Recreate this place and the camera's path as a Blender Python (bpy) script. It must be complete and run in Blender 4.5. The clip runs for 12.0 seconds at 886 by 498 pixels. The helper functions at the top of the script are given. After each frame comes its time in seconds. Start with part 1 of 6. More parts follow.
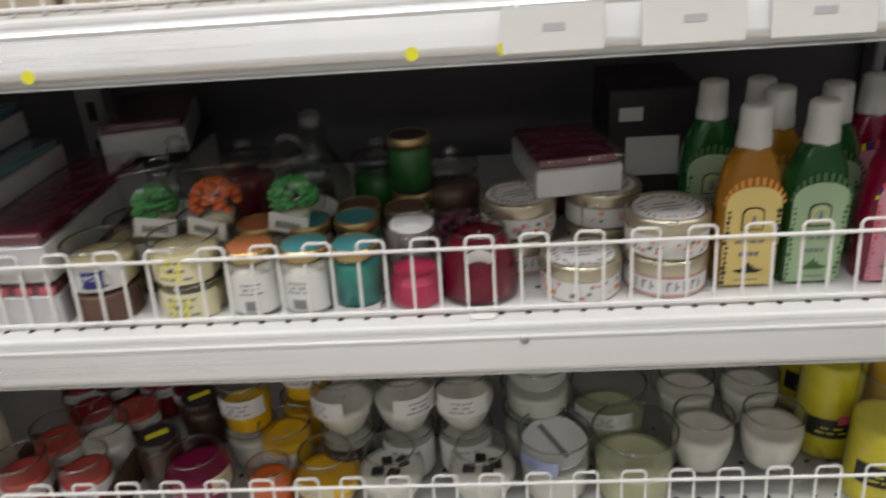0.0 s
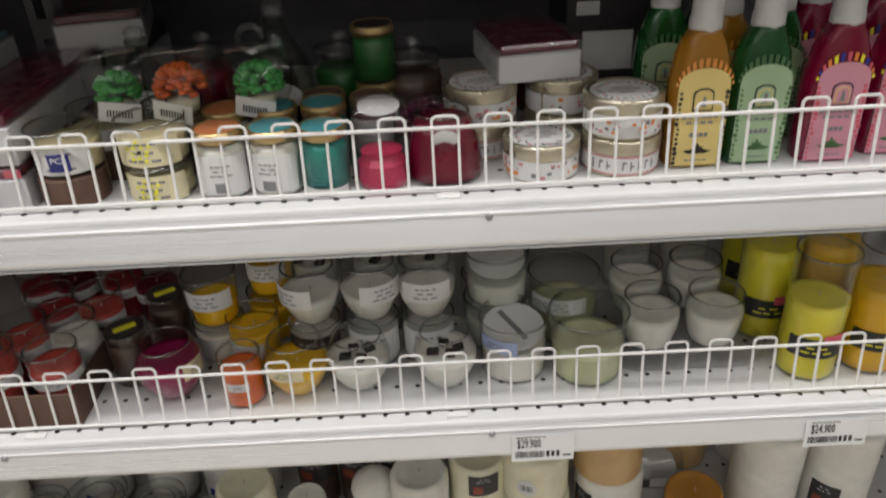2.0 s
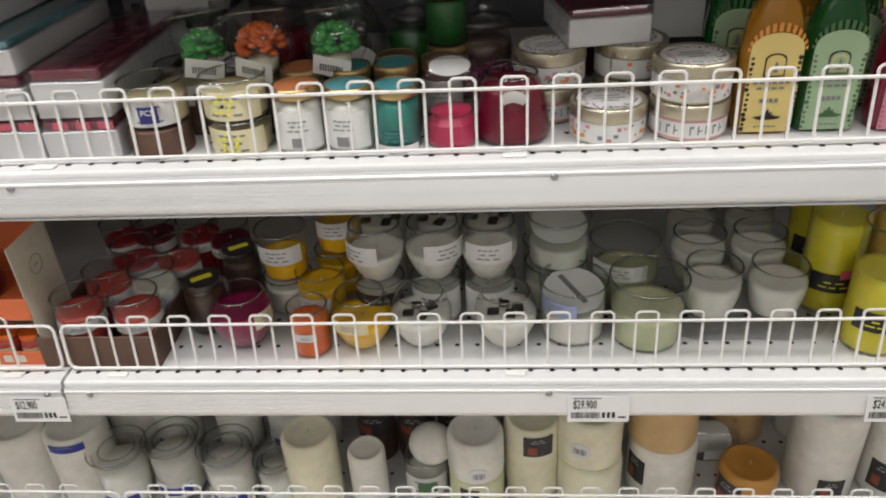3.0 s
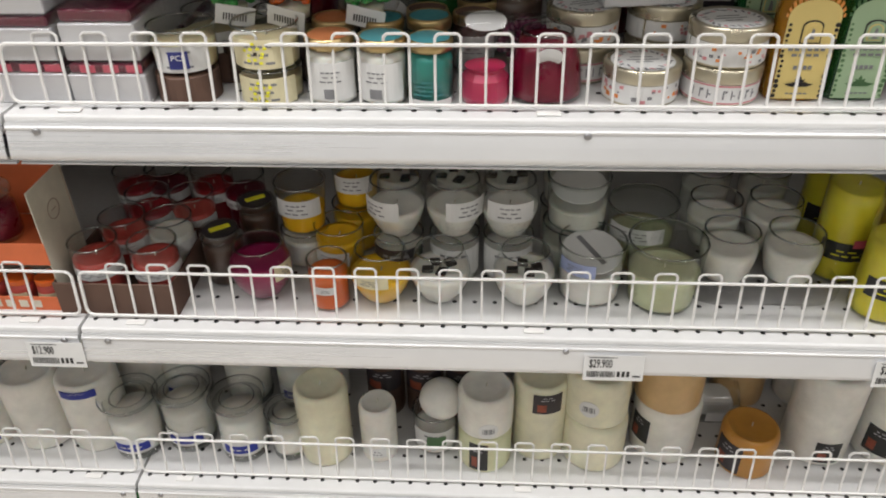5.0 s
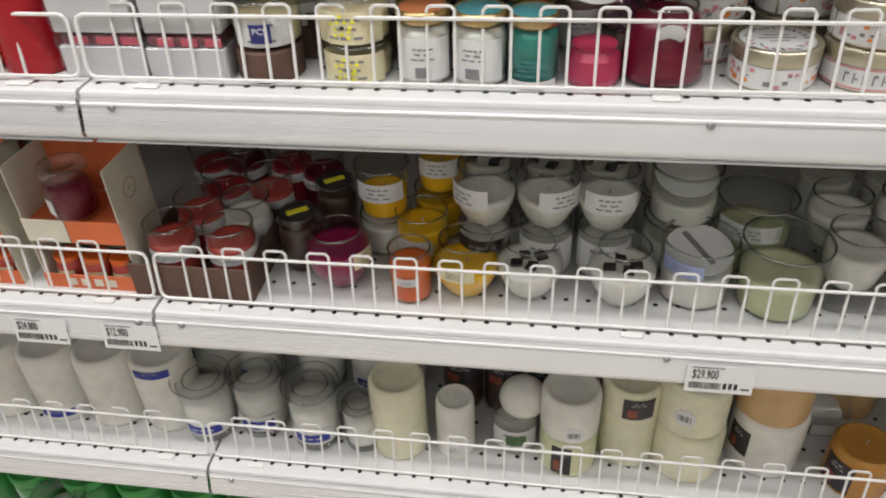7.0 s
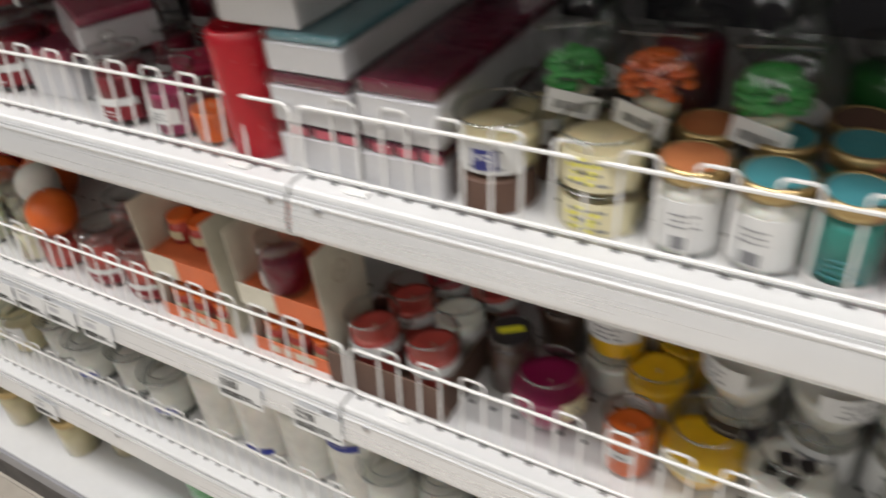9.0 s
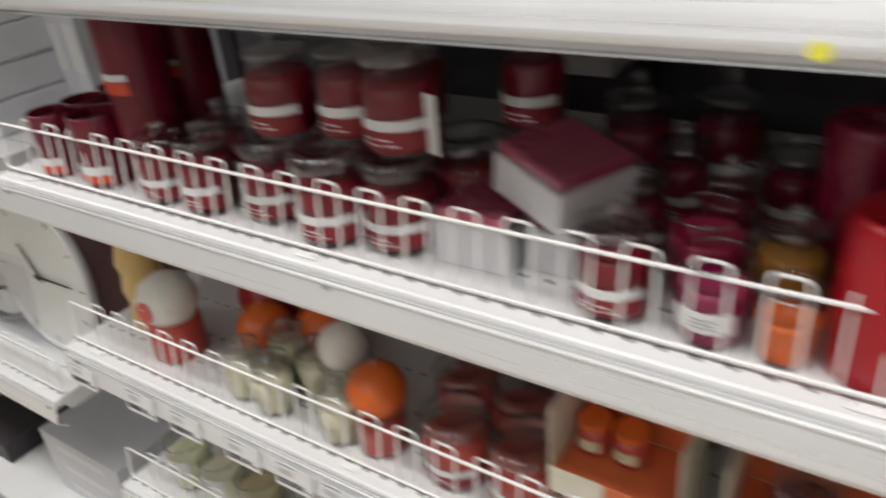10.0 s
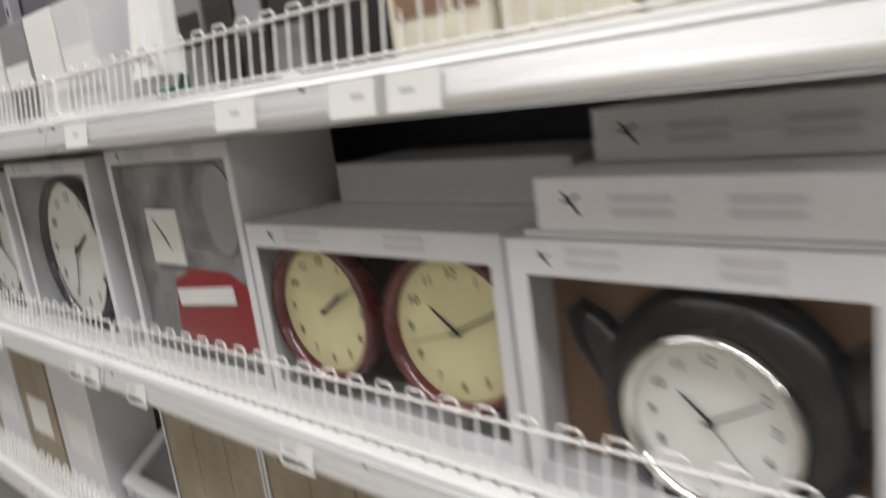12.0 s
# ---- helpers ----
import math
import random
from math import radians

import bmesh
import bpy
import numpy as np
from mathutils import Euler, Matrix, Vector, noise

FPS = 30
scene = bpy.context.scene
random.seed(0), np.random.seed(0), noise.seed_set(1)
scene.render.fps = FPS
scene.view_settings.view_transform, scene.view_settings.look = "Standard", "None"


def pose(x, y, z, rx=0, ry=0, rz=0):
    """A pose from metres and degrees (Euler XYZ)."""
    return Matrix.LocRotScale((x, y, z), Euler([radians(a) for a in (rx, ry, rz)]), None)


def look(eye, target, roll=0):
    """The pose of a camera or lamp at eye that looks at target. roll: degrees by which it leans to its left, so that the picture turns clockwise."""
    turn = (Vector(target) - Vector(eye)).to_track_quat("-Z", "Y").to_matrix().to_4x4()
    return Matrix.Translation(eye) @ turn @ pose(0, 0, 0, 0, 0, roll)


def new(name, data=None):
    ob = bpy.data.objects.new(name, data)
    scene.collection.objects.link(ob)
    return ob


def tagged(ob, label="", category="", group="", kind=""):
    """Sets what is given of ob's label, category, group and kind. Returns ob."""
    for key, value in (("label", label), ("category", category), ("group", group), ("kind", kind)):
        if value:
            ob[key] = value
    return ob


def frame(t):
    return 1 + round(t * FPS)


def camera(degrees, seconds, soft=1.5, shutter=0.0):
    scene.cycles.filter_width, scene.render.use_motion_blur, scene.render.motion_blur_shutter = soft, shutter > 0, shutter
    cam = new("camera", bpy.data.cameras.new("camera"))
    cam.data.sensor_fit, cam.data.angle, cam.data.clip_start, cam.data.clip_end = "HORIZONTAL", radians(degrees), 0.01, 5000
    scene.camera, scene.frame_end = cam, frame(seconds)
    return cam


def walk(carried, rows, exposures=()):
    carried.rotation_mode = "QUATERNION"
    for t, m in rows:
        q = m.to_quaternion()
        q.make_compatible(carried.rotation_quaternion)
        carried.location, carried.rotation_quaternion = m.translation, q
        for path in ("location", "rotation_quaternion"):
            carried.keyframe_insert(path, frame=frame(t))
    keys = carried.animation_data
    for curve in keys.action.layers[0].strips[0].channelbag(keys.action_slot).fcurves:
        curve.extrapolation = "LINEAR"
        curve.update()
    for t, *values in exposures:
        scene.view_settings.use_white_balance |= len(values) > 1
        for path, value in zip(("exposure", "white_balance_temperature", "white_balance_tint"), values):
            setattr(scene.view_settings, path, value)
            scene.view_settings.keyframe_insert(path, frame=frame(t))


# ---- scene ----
cam = camera(60.5, 12.0, soft=1.9, shutter=0.5)
PATH = [
    (0, (-0.012, 0.085, 1.292), (-0.141, 1.887, 0.434), -4.3),
    (0.5, (-0.061, 0.047, 1.278), (-0.209, 1.822, 0.369), -3.6),
    (1, (-0.056, 0.031, 1.269), (-0.098, 1.796, 0.329), -2.5),
    (1.5, (-0.042, 0.029, 1.27), (-0.054, 1.809, 0.356), -2.4),
    (2, (-0.031, 0.039, 1.258), (-0.026, 1.77, 0.255), -2.8),
    (2.5, (-0.028, 0.036, 1.246), (-0.06, 1.744, 0.205), -3.1),
    (3, (-0.038, 0.01, 1.249), (-0.185, 1.715, 0.214), -3.5),
    (3.5, (-0.055, -0.012, 1.252), (-0.194, 1.66, 0.163), -4.1),
    (5.5, (-0.091, 0.013, 1.241), (-0.198, 1.651, 0.099), 0.2),
    (6, (-0.108, 0.025, 1.23), (-0.253, 1.622, 0.034), 0.4),
    (6.5, (-0.124, 0.034, 1.231), (-0.348, 1.633, 0.051), -1.5),
    (8.5, (-0.037, 0.218, 1.25), (-0.564, 1.72, 0.039), -5.0),
    (9, (-0.131, 0.251, 1.263), (-1.036, 1.603, 0.1), -6.4),
    (9.5, (-0.353, 0.249, 1.254), (-1.315, 1.686, 0.25), -5.8),
    (10, (-0.575, 0.235, 1.28), (-1.611, 1.645, 0.311), -6.1),
    (10.5, (-0.83, 0.298, 1.295), (-2.113, 1.573, 0.442), -6.9),
    (11, (-1.099, 0.243, 1.287), (-2.501, 1.446, 0.523), -8.1),
    (11.5, (-1.339, 0.178, 1.291), (-2.709, 1.448, 0.576), -8.1),
    (12, (-1.594, 0.176, 1.304), (-2.954, 1.581, 0.883), -7.8),
]
EXPOSURES = [(0.0, -1.08), (1.5, -1.04), (2.1, -1.0), (2.6, -0.88), (3.5, -0.81), (6.5, -0.90), (9.3, -0.86), (10.5, -1.02), (11.2, -0.88), (12.0, -0.84)]
walk(cam, [(t, look(eye, target, roll)) for t, eye, target, roll in PATH], EXPOSURES)

# ---- light ----
world = bpy.data.worlds.new("shop")
world.use_nodes = True
world.node_tree.nodes["Background"].inputs[0].default_value = (0.9, 0.95, 1.0, 1)
world.node_tree.nodes["Background"].inputs[1].default_value = 0.12
scene.world = world
CEILING = 3.2


def ceiling_lamp(x, y, length, watts):
    lamp = bpy.data.lights.new("ceiling_tube", "AREA")
    lamp.shape, lamp.size, lamp.size_y = "RECTANGLE", length, 0.5
    lamp.energy, lamp.color = watts, (1.0, 0.98, 0.975)
    ob = new("ceiling_tube", lamp)
    ob.matrix_world = pose(x, y, CEILING - 0.03)
    return ob


for lamp_x in (-3.9, -0.9, 2.1):
    ceiling_lamp(lamp_x, -0.08, 2.4, 96)
    ceiling_lamp(lamp_x, -2.6, 2.4, 36)
    ceiling_lamp(lamp_x, -4.8, 2.4, 34)


# ---- materials ----
def tree_of(name):
    m = bpy.data.materials.new(name)
    m.use_nodes = True
    nt = m.node_tree
    return m, nt, nt.nodes["Principled BSDF"]


def link(nt, a, b):
    nt.links.new(a, b)


def noise_node(nt, scale, detail=3.0, rough=0.6, coords="Object"):
    tc = nt.nodes.new("ShaderNodeTexCoord")
    n = nt.nodes.new("ShaderNodeTexNoise")
    n.inputs["Scale"].default_value, n.inputs["Detail"].default_value, n.inputs["Roughness"].default_value = scale, detail, rough
    link(nt, tc.outputs[coords], n.inputs["Vector"])
    return n.outputs["Fac"]


def ramp(nt, fac, stops):
    r = nt.nodes.new("ShaderNodeValToRGB")
    els = r.color_ramp.elements
    while len(els) < len(stops):
        els.new(0.5)
    for e, (p, c) in zip(els, stops):
        e.position, e.color = p, (*c, 1)
    link(nt, fac, r.inputs[0])
    return r.outputs[0]


def surface(name, color, rough=0.5, metal=0.0, grain=40.0, vary=0.12, stain=5.0, bump=0.1, coat=0.0, sheen_var=0.1):
    """A painted, plastic, paper or metal surface with variation at two scales."""
    m, nt, b = tree_of(name)
    dark = tuple(max(0, c * (1 - vary)) for c in color)
    light = tuple(min(1, c * (1 + vary * 0.6)) for c in color)
    c1 = ramp(nt, noise_node(nt, stain), [(0.3, dark), (0.7, light)])
    c2 = ramp(nt, noise_node(nt, grain, 4), [(0.3, tuple(1 - vary * 0.7 for _ in range(3))), (0.7, (1, 1, 1))])
    mix = nt.nodes.new("ShaderNodeMix")
    mix.data_type, mix.blend_type = "RGBA", "MULTIPLY"
    mix.inputs[0].default_value = 1.0
    link(nt, c1, mix.inputs[6])
    link(nt, c2, mix.inputs[7])
    link(nt, mix.outputs[2], b.inputs["Base Color"])
    rr = ramp(nt, noise_node(nt, stain * 3), [(0.2, (max(0, rough - sheen_var),) * 3), (0.8, (min(1, rough + sheen_var),) * 3)])
    link(nt, rr, b.inputs["Roughness"])
    b.inputs["Metallic"].default_value = metal
    b.inputs["Coat Weight"].default_value = coat
    if bump:
        bn = nt.nodes.new("ShaderNodeBump")
        bn.inputs["Strength"].default_value, bn.inputs["Distance"].default_value = bump, 0.001
        link(nt, noise_node(nt, grain * 3, 3), bn.inputs["Height"])
        link(nt, bn.outputs[0], b.inputs["Normal"])
    return m


M_WHITE = surface("white_steel", (0.66, 0.66, 0.655), 0.4, grain=60, vary=0.06, bump=0.04)
M_CHANNEL = surface("ticket_channel", (0.83, 0.84, 0.855), 0.33, metal=0.55, grain=12, vary=0.05, stain=4, bump=0.0, sheen_var=0.03)
streak = M_CHANNEL.node_tree
coords, stretch, lines = (streak.nodes.new(k) for k in ("ShaderNodeTexCoord", "ShaderNodeMapping", "ShaderNodeTexNoise"))
stretch.inputs["Scale"].default_value = (1.2, 260.0, 260.0)
lines.inputs["Scale"].default_value, lines.inputs["Detail"].default_value = 1.0, 3.0
link(streak, coords.outputs["Object"], stretch.inputs["Vector"])
link(streak, stretch.outputs[0], lines.inputs["Vector"])
link(streak, ramp(streak, lines.outputs["Fac"], [(0.3, (0.24,) * 3), (0.7, (0.42,) * 3)]), streak.nodes["Principled BSDF"].inputs["Roughness"])
M_WIRE = surface("wire_white", (0.74, 0.73, 0.71), 0.35, grain=30, vary=0.06, bump=0.0)
M_BACK = surface("back_panel", (0.10, 0.096, 0.112), 0.55, grain=20, vary=0.15)
M_STEEL = surface("screw_steel", (0.4, 0.4, 0.41), 0.35, metal=0.9, bump=0.0)
M_BLACK = surface("black", (0.012, 0.012, 0.013), 0.5, bump=0.0)
M_CEIL = surface("ceiling_white", (0.75, 0.75, 0.73), 0.9)
M_WALL = surface("wall_paint", (0.6, 0.6, 0.58), 0.8)
M_FLOOR = surface("floor_vinyl", (0.60, 0.55, 0.47), 0.35, grain=14, vary=0.25, stain=3)


# ---- mesh helpers ----
def mesh_of(name, bm, material=None, smooth=False):
    me = bpy.data.meshes.new(name)
    bmesh.ops.recalc_face_normals(bm, faces=bm.faces)
    for f in bm.faces:
        f.smooth = smooth
    bm.to_mesh(me)
    bm.free()
    for m in (material if isinstance(material, (list, tuple)) else [material]):
        if m:
            me.materials.append(m)
    return me


def part(name, bm, material, parent, label="", smooth=False, at=None):
    ob = new(name, mesh_of(name, bm, material, smooth))
    ob.parent = parent
    if at is not None:
        ob.matrix_basis = at
    if label:
        ob["label"] = label
    if name in ("print", "flower_print", "barcode", "vine_print", "sprig_print", "sunburst", "emblem", "petals"):
        ob["kind"] = "stuff"
    return ob


def thing(name, at, label, category, group="", kind=""):
    ob = new(name)
    ob.empty_display_size = 0.02
    ob.matrix_basis = at
    return tagged(ob, label, category, group, kind)


def solid(name, bm, material, at, label, category, group="", kind="", smooth=False):
    ob = new(name, mesh_of(name, bm, material, smooth))
    ob.matrix_basis = at
    return tagged(ob, label, category, group, kind)


def box_bm(lo, hi, bevel=0.0, seg=1, bm=None):
    bm = bm or bmesh.new()
    c = [(a + b) / 2 for a, b in zip(lo, hi)]
    d = [abs(b - a) for a, b in zip(lo, hi)]
    r = bmesh.ops.create_cube(bm, size=1, matrix=Matrix.LocRotScale(c, None, d))
    if bevel:
        es = list({e for v in r["verts"] for e in v.link_edges})
        bmesh.ops.bevel(bm, geom=es, offset=bevel, segments=seg, profile=0.5, affect="EDGES")
    return bm


def lathe_bm(profile, seg=28, bm=None, at=(0, 0, 0)):
    """Turns a profile of (radius, height) round z."""
    bm = bm or bmesh.new()
    rings = []
    for r, z in profile:
        if r < 1e-6:
            rings.append([bm.verts.new((at[0], at[1], at[2] + z))])
        else:
            rings.append([bm.verts.new((at[0] + r * math.cos(2 * math.pi * k / seg), at[1] + r * math.sin(2 * math.pi * k / seg), at[2] + z)) for k in range(seg)])
    for a, b in zip(rings, rings[1:]):
        if len(a) == 1 and len(b) == 1:
            continue
        for k in range(seg):
            n = (k + 1) % seg
            if len(a) == 1:
                bm.faces.new((a[0], b[k], b[n]))
            elif len(b) == 1:
                bm.faces.new((a[k], a[n], b[0]))
            else:
                bm.faces.new((a[k], a[n], b[n], b[k]))
    return bm


def rod_bm(bm, p, q, r, seg=6):
    p, q = Vector(p), Vector(q)
    d = q - p
    rot = d.to_track_quat("Z", "Y").to_matrix().to_4x4()
    bmesh.ops.create_cone(bm, cap_ends=True, segments=seg, radius1=r, radius2=r, depth=d.length, matrix=Matrix.Translation((p + q) / 2) @ rot)
    return bm


def extrude_x(profile, x0, x1, bm=None):
    """A closed (y, z) outline drawn out along x."""
    bm = bm or bmesh.new()
    a = [bm.verts.new((x0, y, z)) for y, z in profile]
    b = [bm.verts.new((x1, y, z)) for y, z in profile]
    n = len(profile)
    for k in range(n):
        bm.faces.new((a[k], a[(k + 1) % n], b[(k + 1) % n], b[k]))
    bm.faces.new(a)
    bm.faces.new(b[::-1])
    return bm


# ---- lettering ----
GLYPHS = {}
for words in [str(k) for k in range(1, 13)] + ["$29.900", "$24.900", "$12.900", "$24.800", "PCS"]:
    curve = bpy.data.curves.new("lettering", "FONT")
    curve.body, curve.size, curve.extrude, curve.align_x, curve.align_y, curve.resolution_u = words, 1.0, 0.001, "CENTER", "CENTER", 2
    draft = bpy.data.objects.new("lettering", curve)
    scene.collection.objects.link(draft)
    bpy.context.view_layer.update()
    GLYPHS[words] = bpy.data.meshes.new_from_object(draft.evaluated_get(bpy.context.evaluated_depsgraph_get()))
    bpy.data.objects.remove(draft)
    GLYPHS[words].materials.clear()
    GLYPHS[words].materials.append(surface("ink_text", (0.02, 0.02, 0.02), 0.5, bump=0))


# ---- room ----
FRONT, BACK = 0.62, 1.06
for nm, lo, hi, mat, cat, lab in (
    ("floor", (-9, -6.0, -0.1), (6, 1.3, 0.0), M_FLOOR, "floor", "beige vinyl plank floor with worn seams"),
    ("ceiling", (-9, -6.0, CEILING), (6, 1.3, CEILING + 0.1), M_CEIL, "ceiling", "plain white shop ceiling"),
    ("wall_north", (-9, 1.2, 0), (6, 1.3, CEILING), M_WALL, "wall", "plain painted wall behind the shelving"),
    ("wall_south", (-9, -6.0, 0), (6, -5.9, CEILING), M_WALL, "wall", "plain painted wall across the aisle"),
    ("wall_west", (-9, -5.9, 0), (-8.9, 1.2, CEILING), M_WALL, "wall", "plain painted end wall"),
    ("wall_east", (5.9, -5.9, 0), (6, 1.2, CEILING), M_WALL, "wall", "plain painted end wall"),
):
    tagged(solid(nm, box_bm(lo, hi), mat, pose(0, 0, 0), lab, cat), kind="structure")


# ---- gondola shelving ----
def shelf_profile():
    """Outline of a shelf board with its rounded front edge; y from the front, z from the top."""
    return [(0.0, -0.004), (0.0008, -0.0015), (0.003, 0.0), (0.43, 0.0), (0.43, -0.028), (0.02, -0.028), (0.014, -0.012), (0.004, -0.012), (0.0, -0.008)]


def channel_profile():
    """The ticket channel: a grooved upper bead, a flat face, a sharp turn to an undercut band and a thin lip."""
    face = [(-0.0033, -0.0085), (-0.0046, -0.0100), (-0.0046, -0.0118), (-0.0036, -0.0130), (-0.0040, -0.0142)]
    y, z = face[-1]
    for tilt, length in ((16, 0.010), (14, 0.011), (6, 0.002), (-12, 0.002), (-34, 0.0025), (-56, 0.0075), (-58, 0.007)):
        y, z = y - math.sin(radians(tilt)) * length, z - math.cos(radians(tilt)) * length
        face.append((y, z))
    lip = [(y - 0.0030, z - 0.0004), (y - 0.0032, z - 0.0016), (y + 0.0010, z - 0.0016)]
    return [(0.0125, -0.0135), (0.001, -0.0125), (-0.001, -0.0065), (-0.0025, -0.0062)] + face + lip + [(q + 0.0014, w) for q, w in face[::-1][:-4]]


def fence_parts(parent, x0, x1, pitch=0.0449, height=0.058, material=None):
    material = material or M_WIRE
    y, r, lean = 0.0195, 0.0014, 0.13
    w = pitch * 0.5
    n = int((x1 - x0 - 0.07 - w) / pitch) + 1
    fence = bmesh.new()
    xa, xb = x0 + 0.004, x1 - 0.004
    c = 0.007
    path = [(xa + c, 0.005), (xb - c, 0.005), (xb - c * 0.3, 0.005 + c * 0.3), (xb, 0.005 + c), (xb, height - c), (xb - c * 0.3, height - c * 0.3), (xb - c, height), (xa + c, height), (xa + c * 0.3, height - c * 0.3), (xa, height - c), (xa, 0.005 + c), (xa + c * 0.3, 0.005 + c * 0.3)]
    for (pa, za), (pb, zb) in zip(path, path[1:] + path[:1]):
        rod_bm(fence, (pa, y - 0.002 + lean * za, za), (pb, y - 0.002 + lean * zb, zb), r * 1.25)
    part("rail_frame", fence, material, parent)
    loop = bmesh.new()
    top = height + 0.009
    rod_bm(loop, (-w / 2, lean * (0.002), 0.002), (-w / 2, lean * (top - 0.003), top - 0.003), r)
    rod_bm(loop, (w / 2, lean * (0.002), 0.002), (w / 2, lean * (top - 0.003), top - 0.003), r)
    rod_bm(loop, (-w / 2, lean * (top - 0.003), top - 0.003), (-w / 2 + 0.003, lean * (top), top), r)
    rod_bm(loop, (w / 2, lean * (top - 0.003), top - 0.003), (w / 2 - 0.003, lean * (top), top), r)
    rod_bm(loop, (-w / 2 + 0.003, lean * (top), top), (w / 2 - 0.003, lean * (top), top), r)
    me = mesh_of("wire_loop", loop, material)
    for k in range(n):
        ob = new("wire_loop", me)
        ob.parent = parent
        ob.matrix_basis = Matrix.Translation(((xa + xb) / 2 + (k - (n - 1) / 2) * pitch, y, 0))


def shelf(x0, x1, z, depth=0.43, fence=True, clips=(), group="shelves", screws=True, channel_material=None, label="white steel gondola shelf with a wire guard and ticket channel"):
    s = thing("gondola_shelf", pose(0, FRONT, z), label, "shelf", group)
    g = 0.002
    prof = [(y if y < 0.4 else depth, zz) for y, zz in shelf_profile()]
    part("board", extrude_x(prof, x0 + g, x1 - g), M_WHITE, s)
    part("ticket_channel", extrude_x(channel_profile(), x0 + g, x1 - g), channel_material or M_CHANNEL, s, "silvery curved ticket channel", smooth=False)
    holes = bmesh.new()
    for row, yy in enumerate((0.0165, 0.06, 0.11, 0.17)):
        for k in range(int((x1 - x0) / 0.0227)):
            bmesh.ops.create_circle(holes, cap_ends=True, segments=8, radius=0.0028, matrix=Matrix.Translation((x0 + 0.012 + k * 0.0227 + (row % 2) * 0.011, yy, 0.0006)))
    tagged(part("punched_strip", holes, M_BLACK, s), kind="stuff")
    if screws:
        for xs in (x0 + 0.031, (x0 + x1) / 2 + 0.034, x1 - 0.018):
            b = bmesh.new()
            bmesh.ops.create_uvsphere(b, u_segments=10, v_segments=6, radius=0.0036, matrix=Matrix.Translation((xs, -0.0052, -0.0130)) @ Matrix.Diagonal((1, 0.6, 1, 1)))
            part("screw", b, M_STEEL, s, smooth=True)
    if fence:
        fence_parts(s, x0, x1)
        for xc in (x0 + 0.06, (x0 + x1) / 2, x1 - 0.06):
            b = box_bm((xc - 0.011, 0.007, 0.0), (xc + 0.011, 0.0155, 0.0025), 0.001)
            part("guard_clip", b, M_WIRE, s)
    return s


B0, B1, A0, K1X, K0 = -0.518, 0.473, -1.508, -1.612, -2.797
Z1, Z2, Z3, Z4, Z5 = 1.228, 0.967, 0.716, 0.455, 0.20
ZA1 = 1.213
KZ1, KZ2, KZ3, KZ5 = 1.33, 0.949, 0.575, 0.20
for xa, xb in ((A0, B0), (B0, B1), (B1, B1 + 0.99)):
    for zz in (ZA1 if xa == A0 else Z1, Z2, Z3, Z4):
        shelf(xa, xb, zz)
for xa, xb in ((K0, K1X), (K0 - 1.19, K0), (K0 - 2.38, K0 - 1.19)):
    for zz in (KZ1, KZ2, KZ3):
        shelf(xa, xb, zz, group="clock shelves")


# ---- gondola frame ----
def upright(x):
    u = thing("gondola_upright", pose(x, BACK - 0.035, 0), "grey slotted steel upright of the shelving", "upright", "uprights")
    part("post", box_bm((-0.018, 0, 0), (0.018, 0.03, 1.9), 0.002), M_GREYSTEEL, u)
    slots = bmesh.new()
    for k in range(36):
        box_bm((-0.006, -0.0008, 0.1 + k * 0.05), (0.006, 0.004, 0.125 + k * 0.05), bm=slots)
    tagged(part("slot_strip", slots, M_BLACK, u), kind="stuff")
    return u


M_GREYSTEEL = surface("grey_steel", (0.33, 0.33, 0.35), 0.45, metal=0.2)
M_DARKPLINTH = surface("plinth_dark", (0.06, 0.055, 0.055), 0.5)
for ux in (B1 + 0.99, B1, B0, A0 - 0.056, K0, K0 - 1.19, K0 - 2.38):
    upright(ux)
for xa, xb in ((A0 - 0.056, B1 + 0.99), (K0 - 2.38, A0 - 0.056)):
    tagged(solid("back_panel", box_bm((xa, BACK, 0.0), (xb, BACK + 0.02, 1.95)), M_BACK, pose(0, 0, 0), "dark grey steel back panel of the shelving", "panel", "back panels"), kind="structure")
    deck = thing("base_deck", pose(0, 0, 0), "white steel base deck with a dark plinth", "shelf", "base decks")
    part("deck", box_bm((xa + 0.002, 0.6, 0.175), (xb - 0.002, BACK - 0.004, 0.2), 0.003), M_WHITE, deck)
    part("plinth", box_bm((xa + 0.002, 0.625, 0.0), (xb - 0.002, 0.64, 0.175)), M_DARKPLINTH, deck)
    part("edge_trim", box_bm((xa + 0.002, 0.594, 0.168), (xb - 0.002, 0.6, 0.203), 0.001), M_GREYSTEEL, deck)


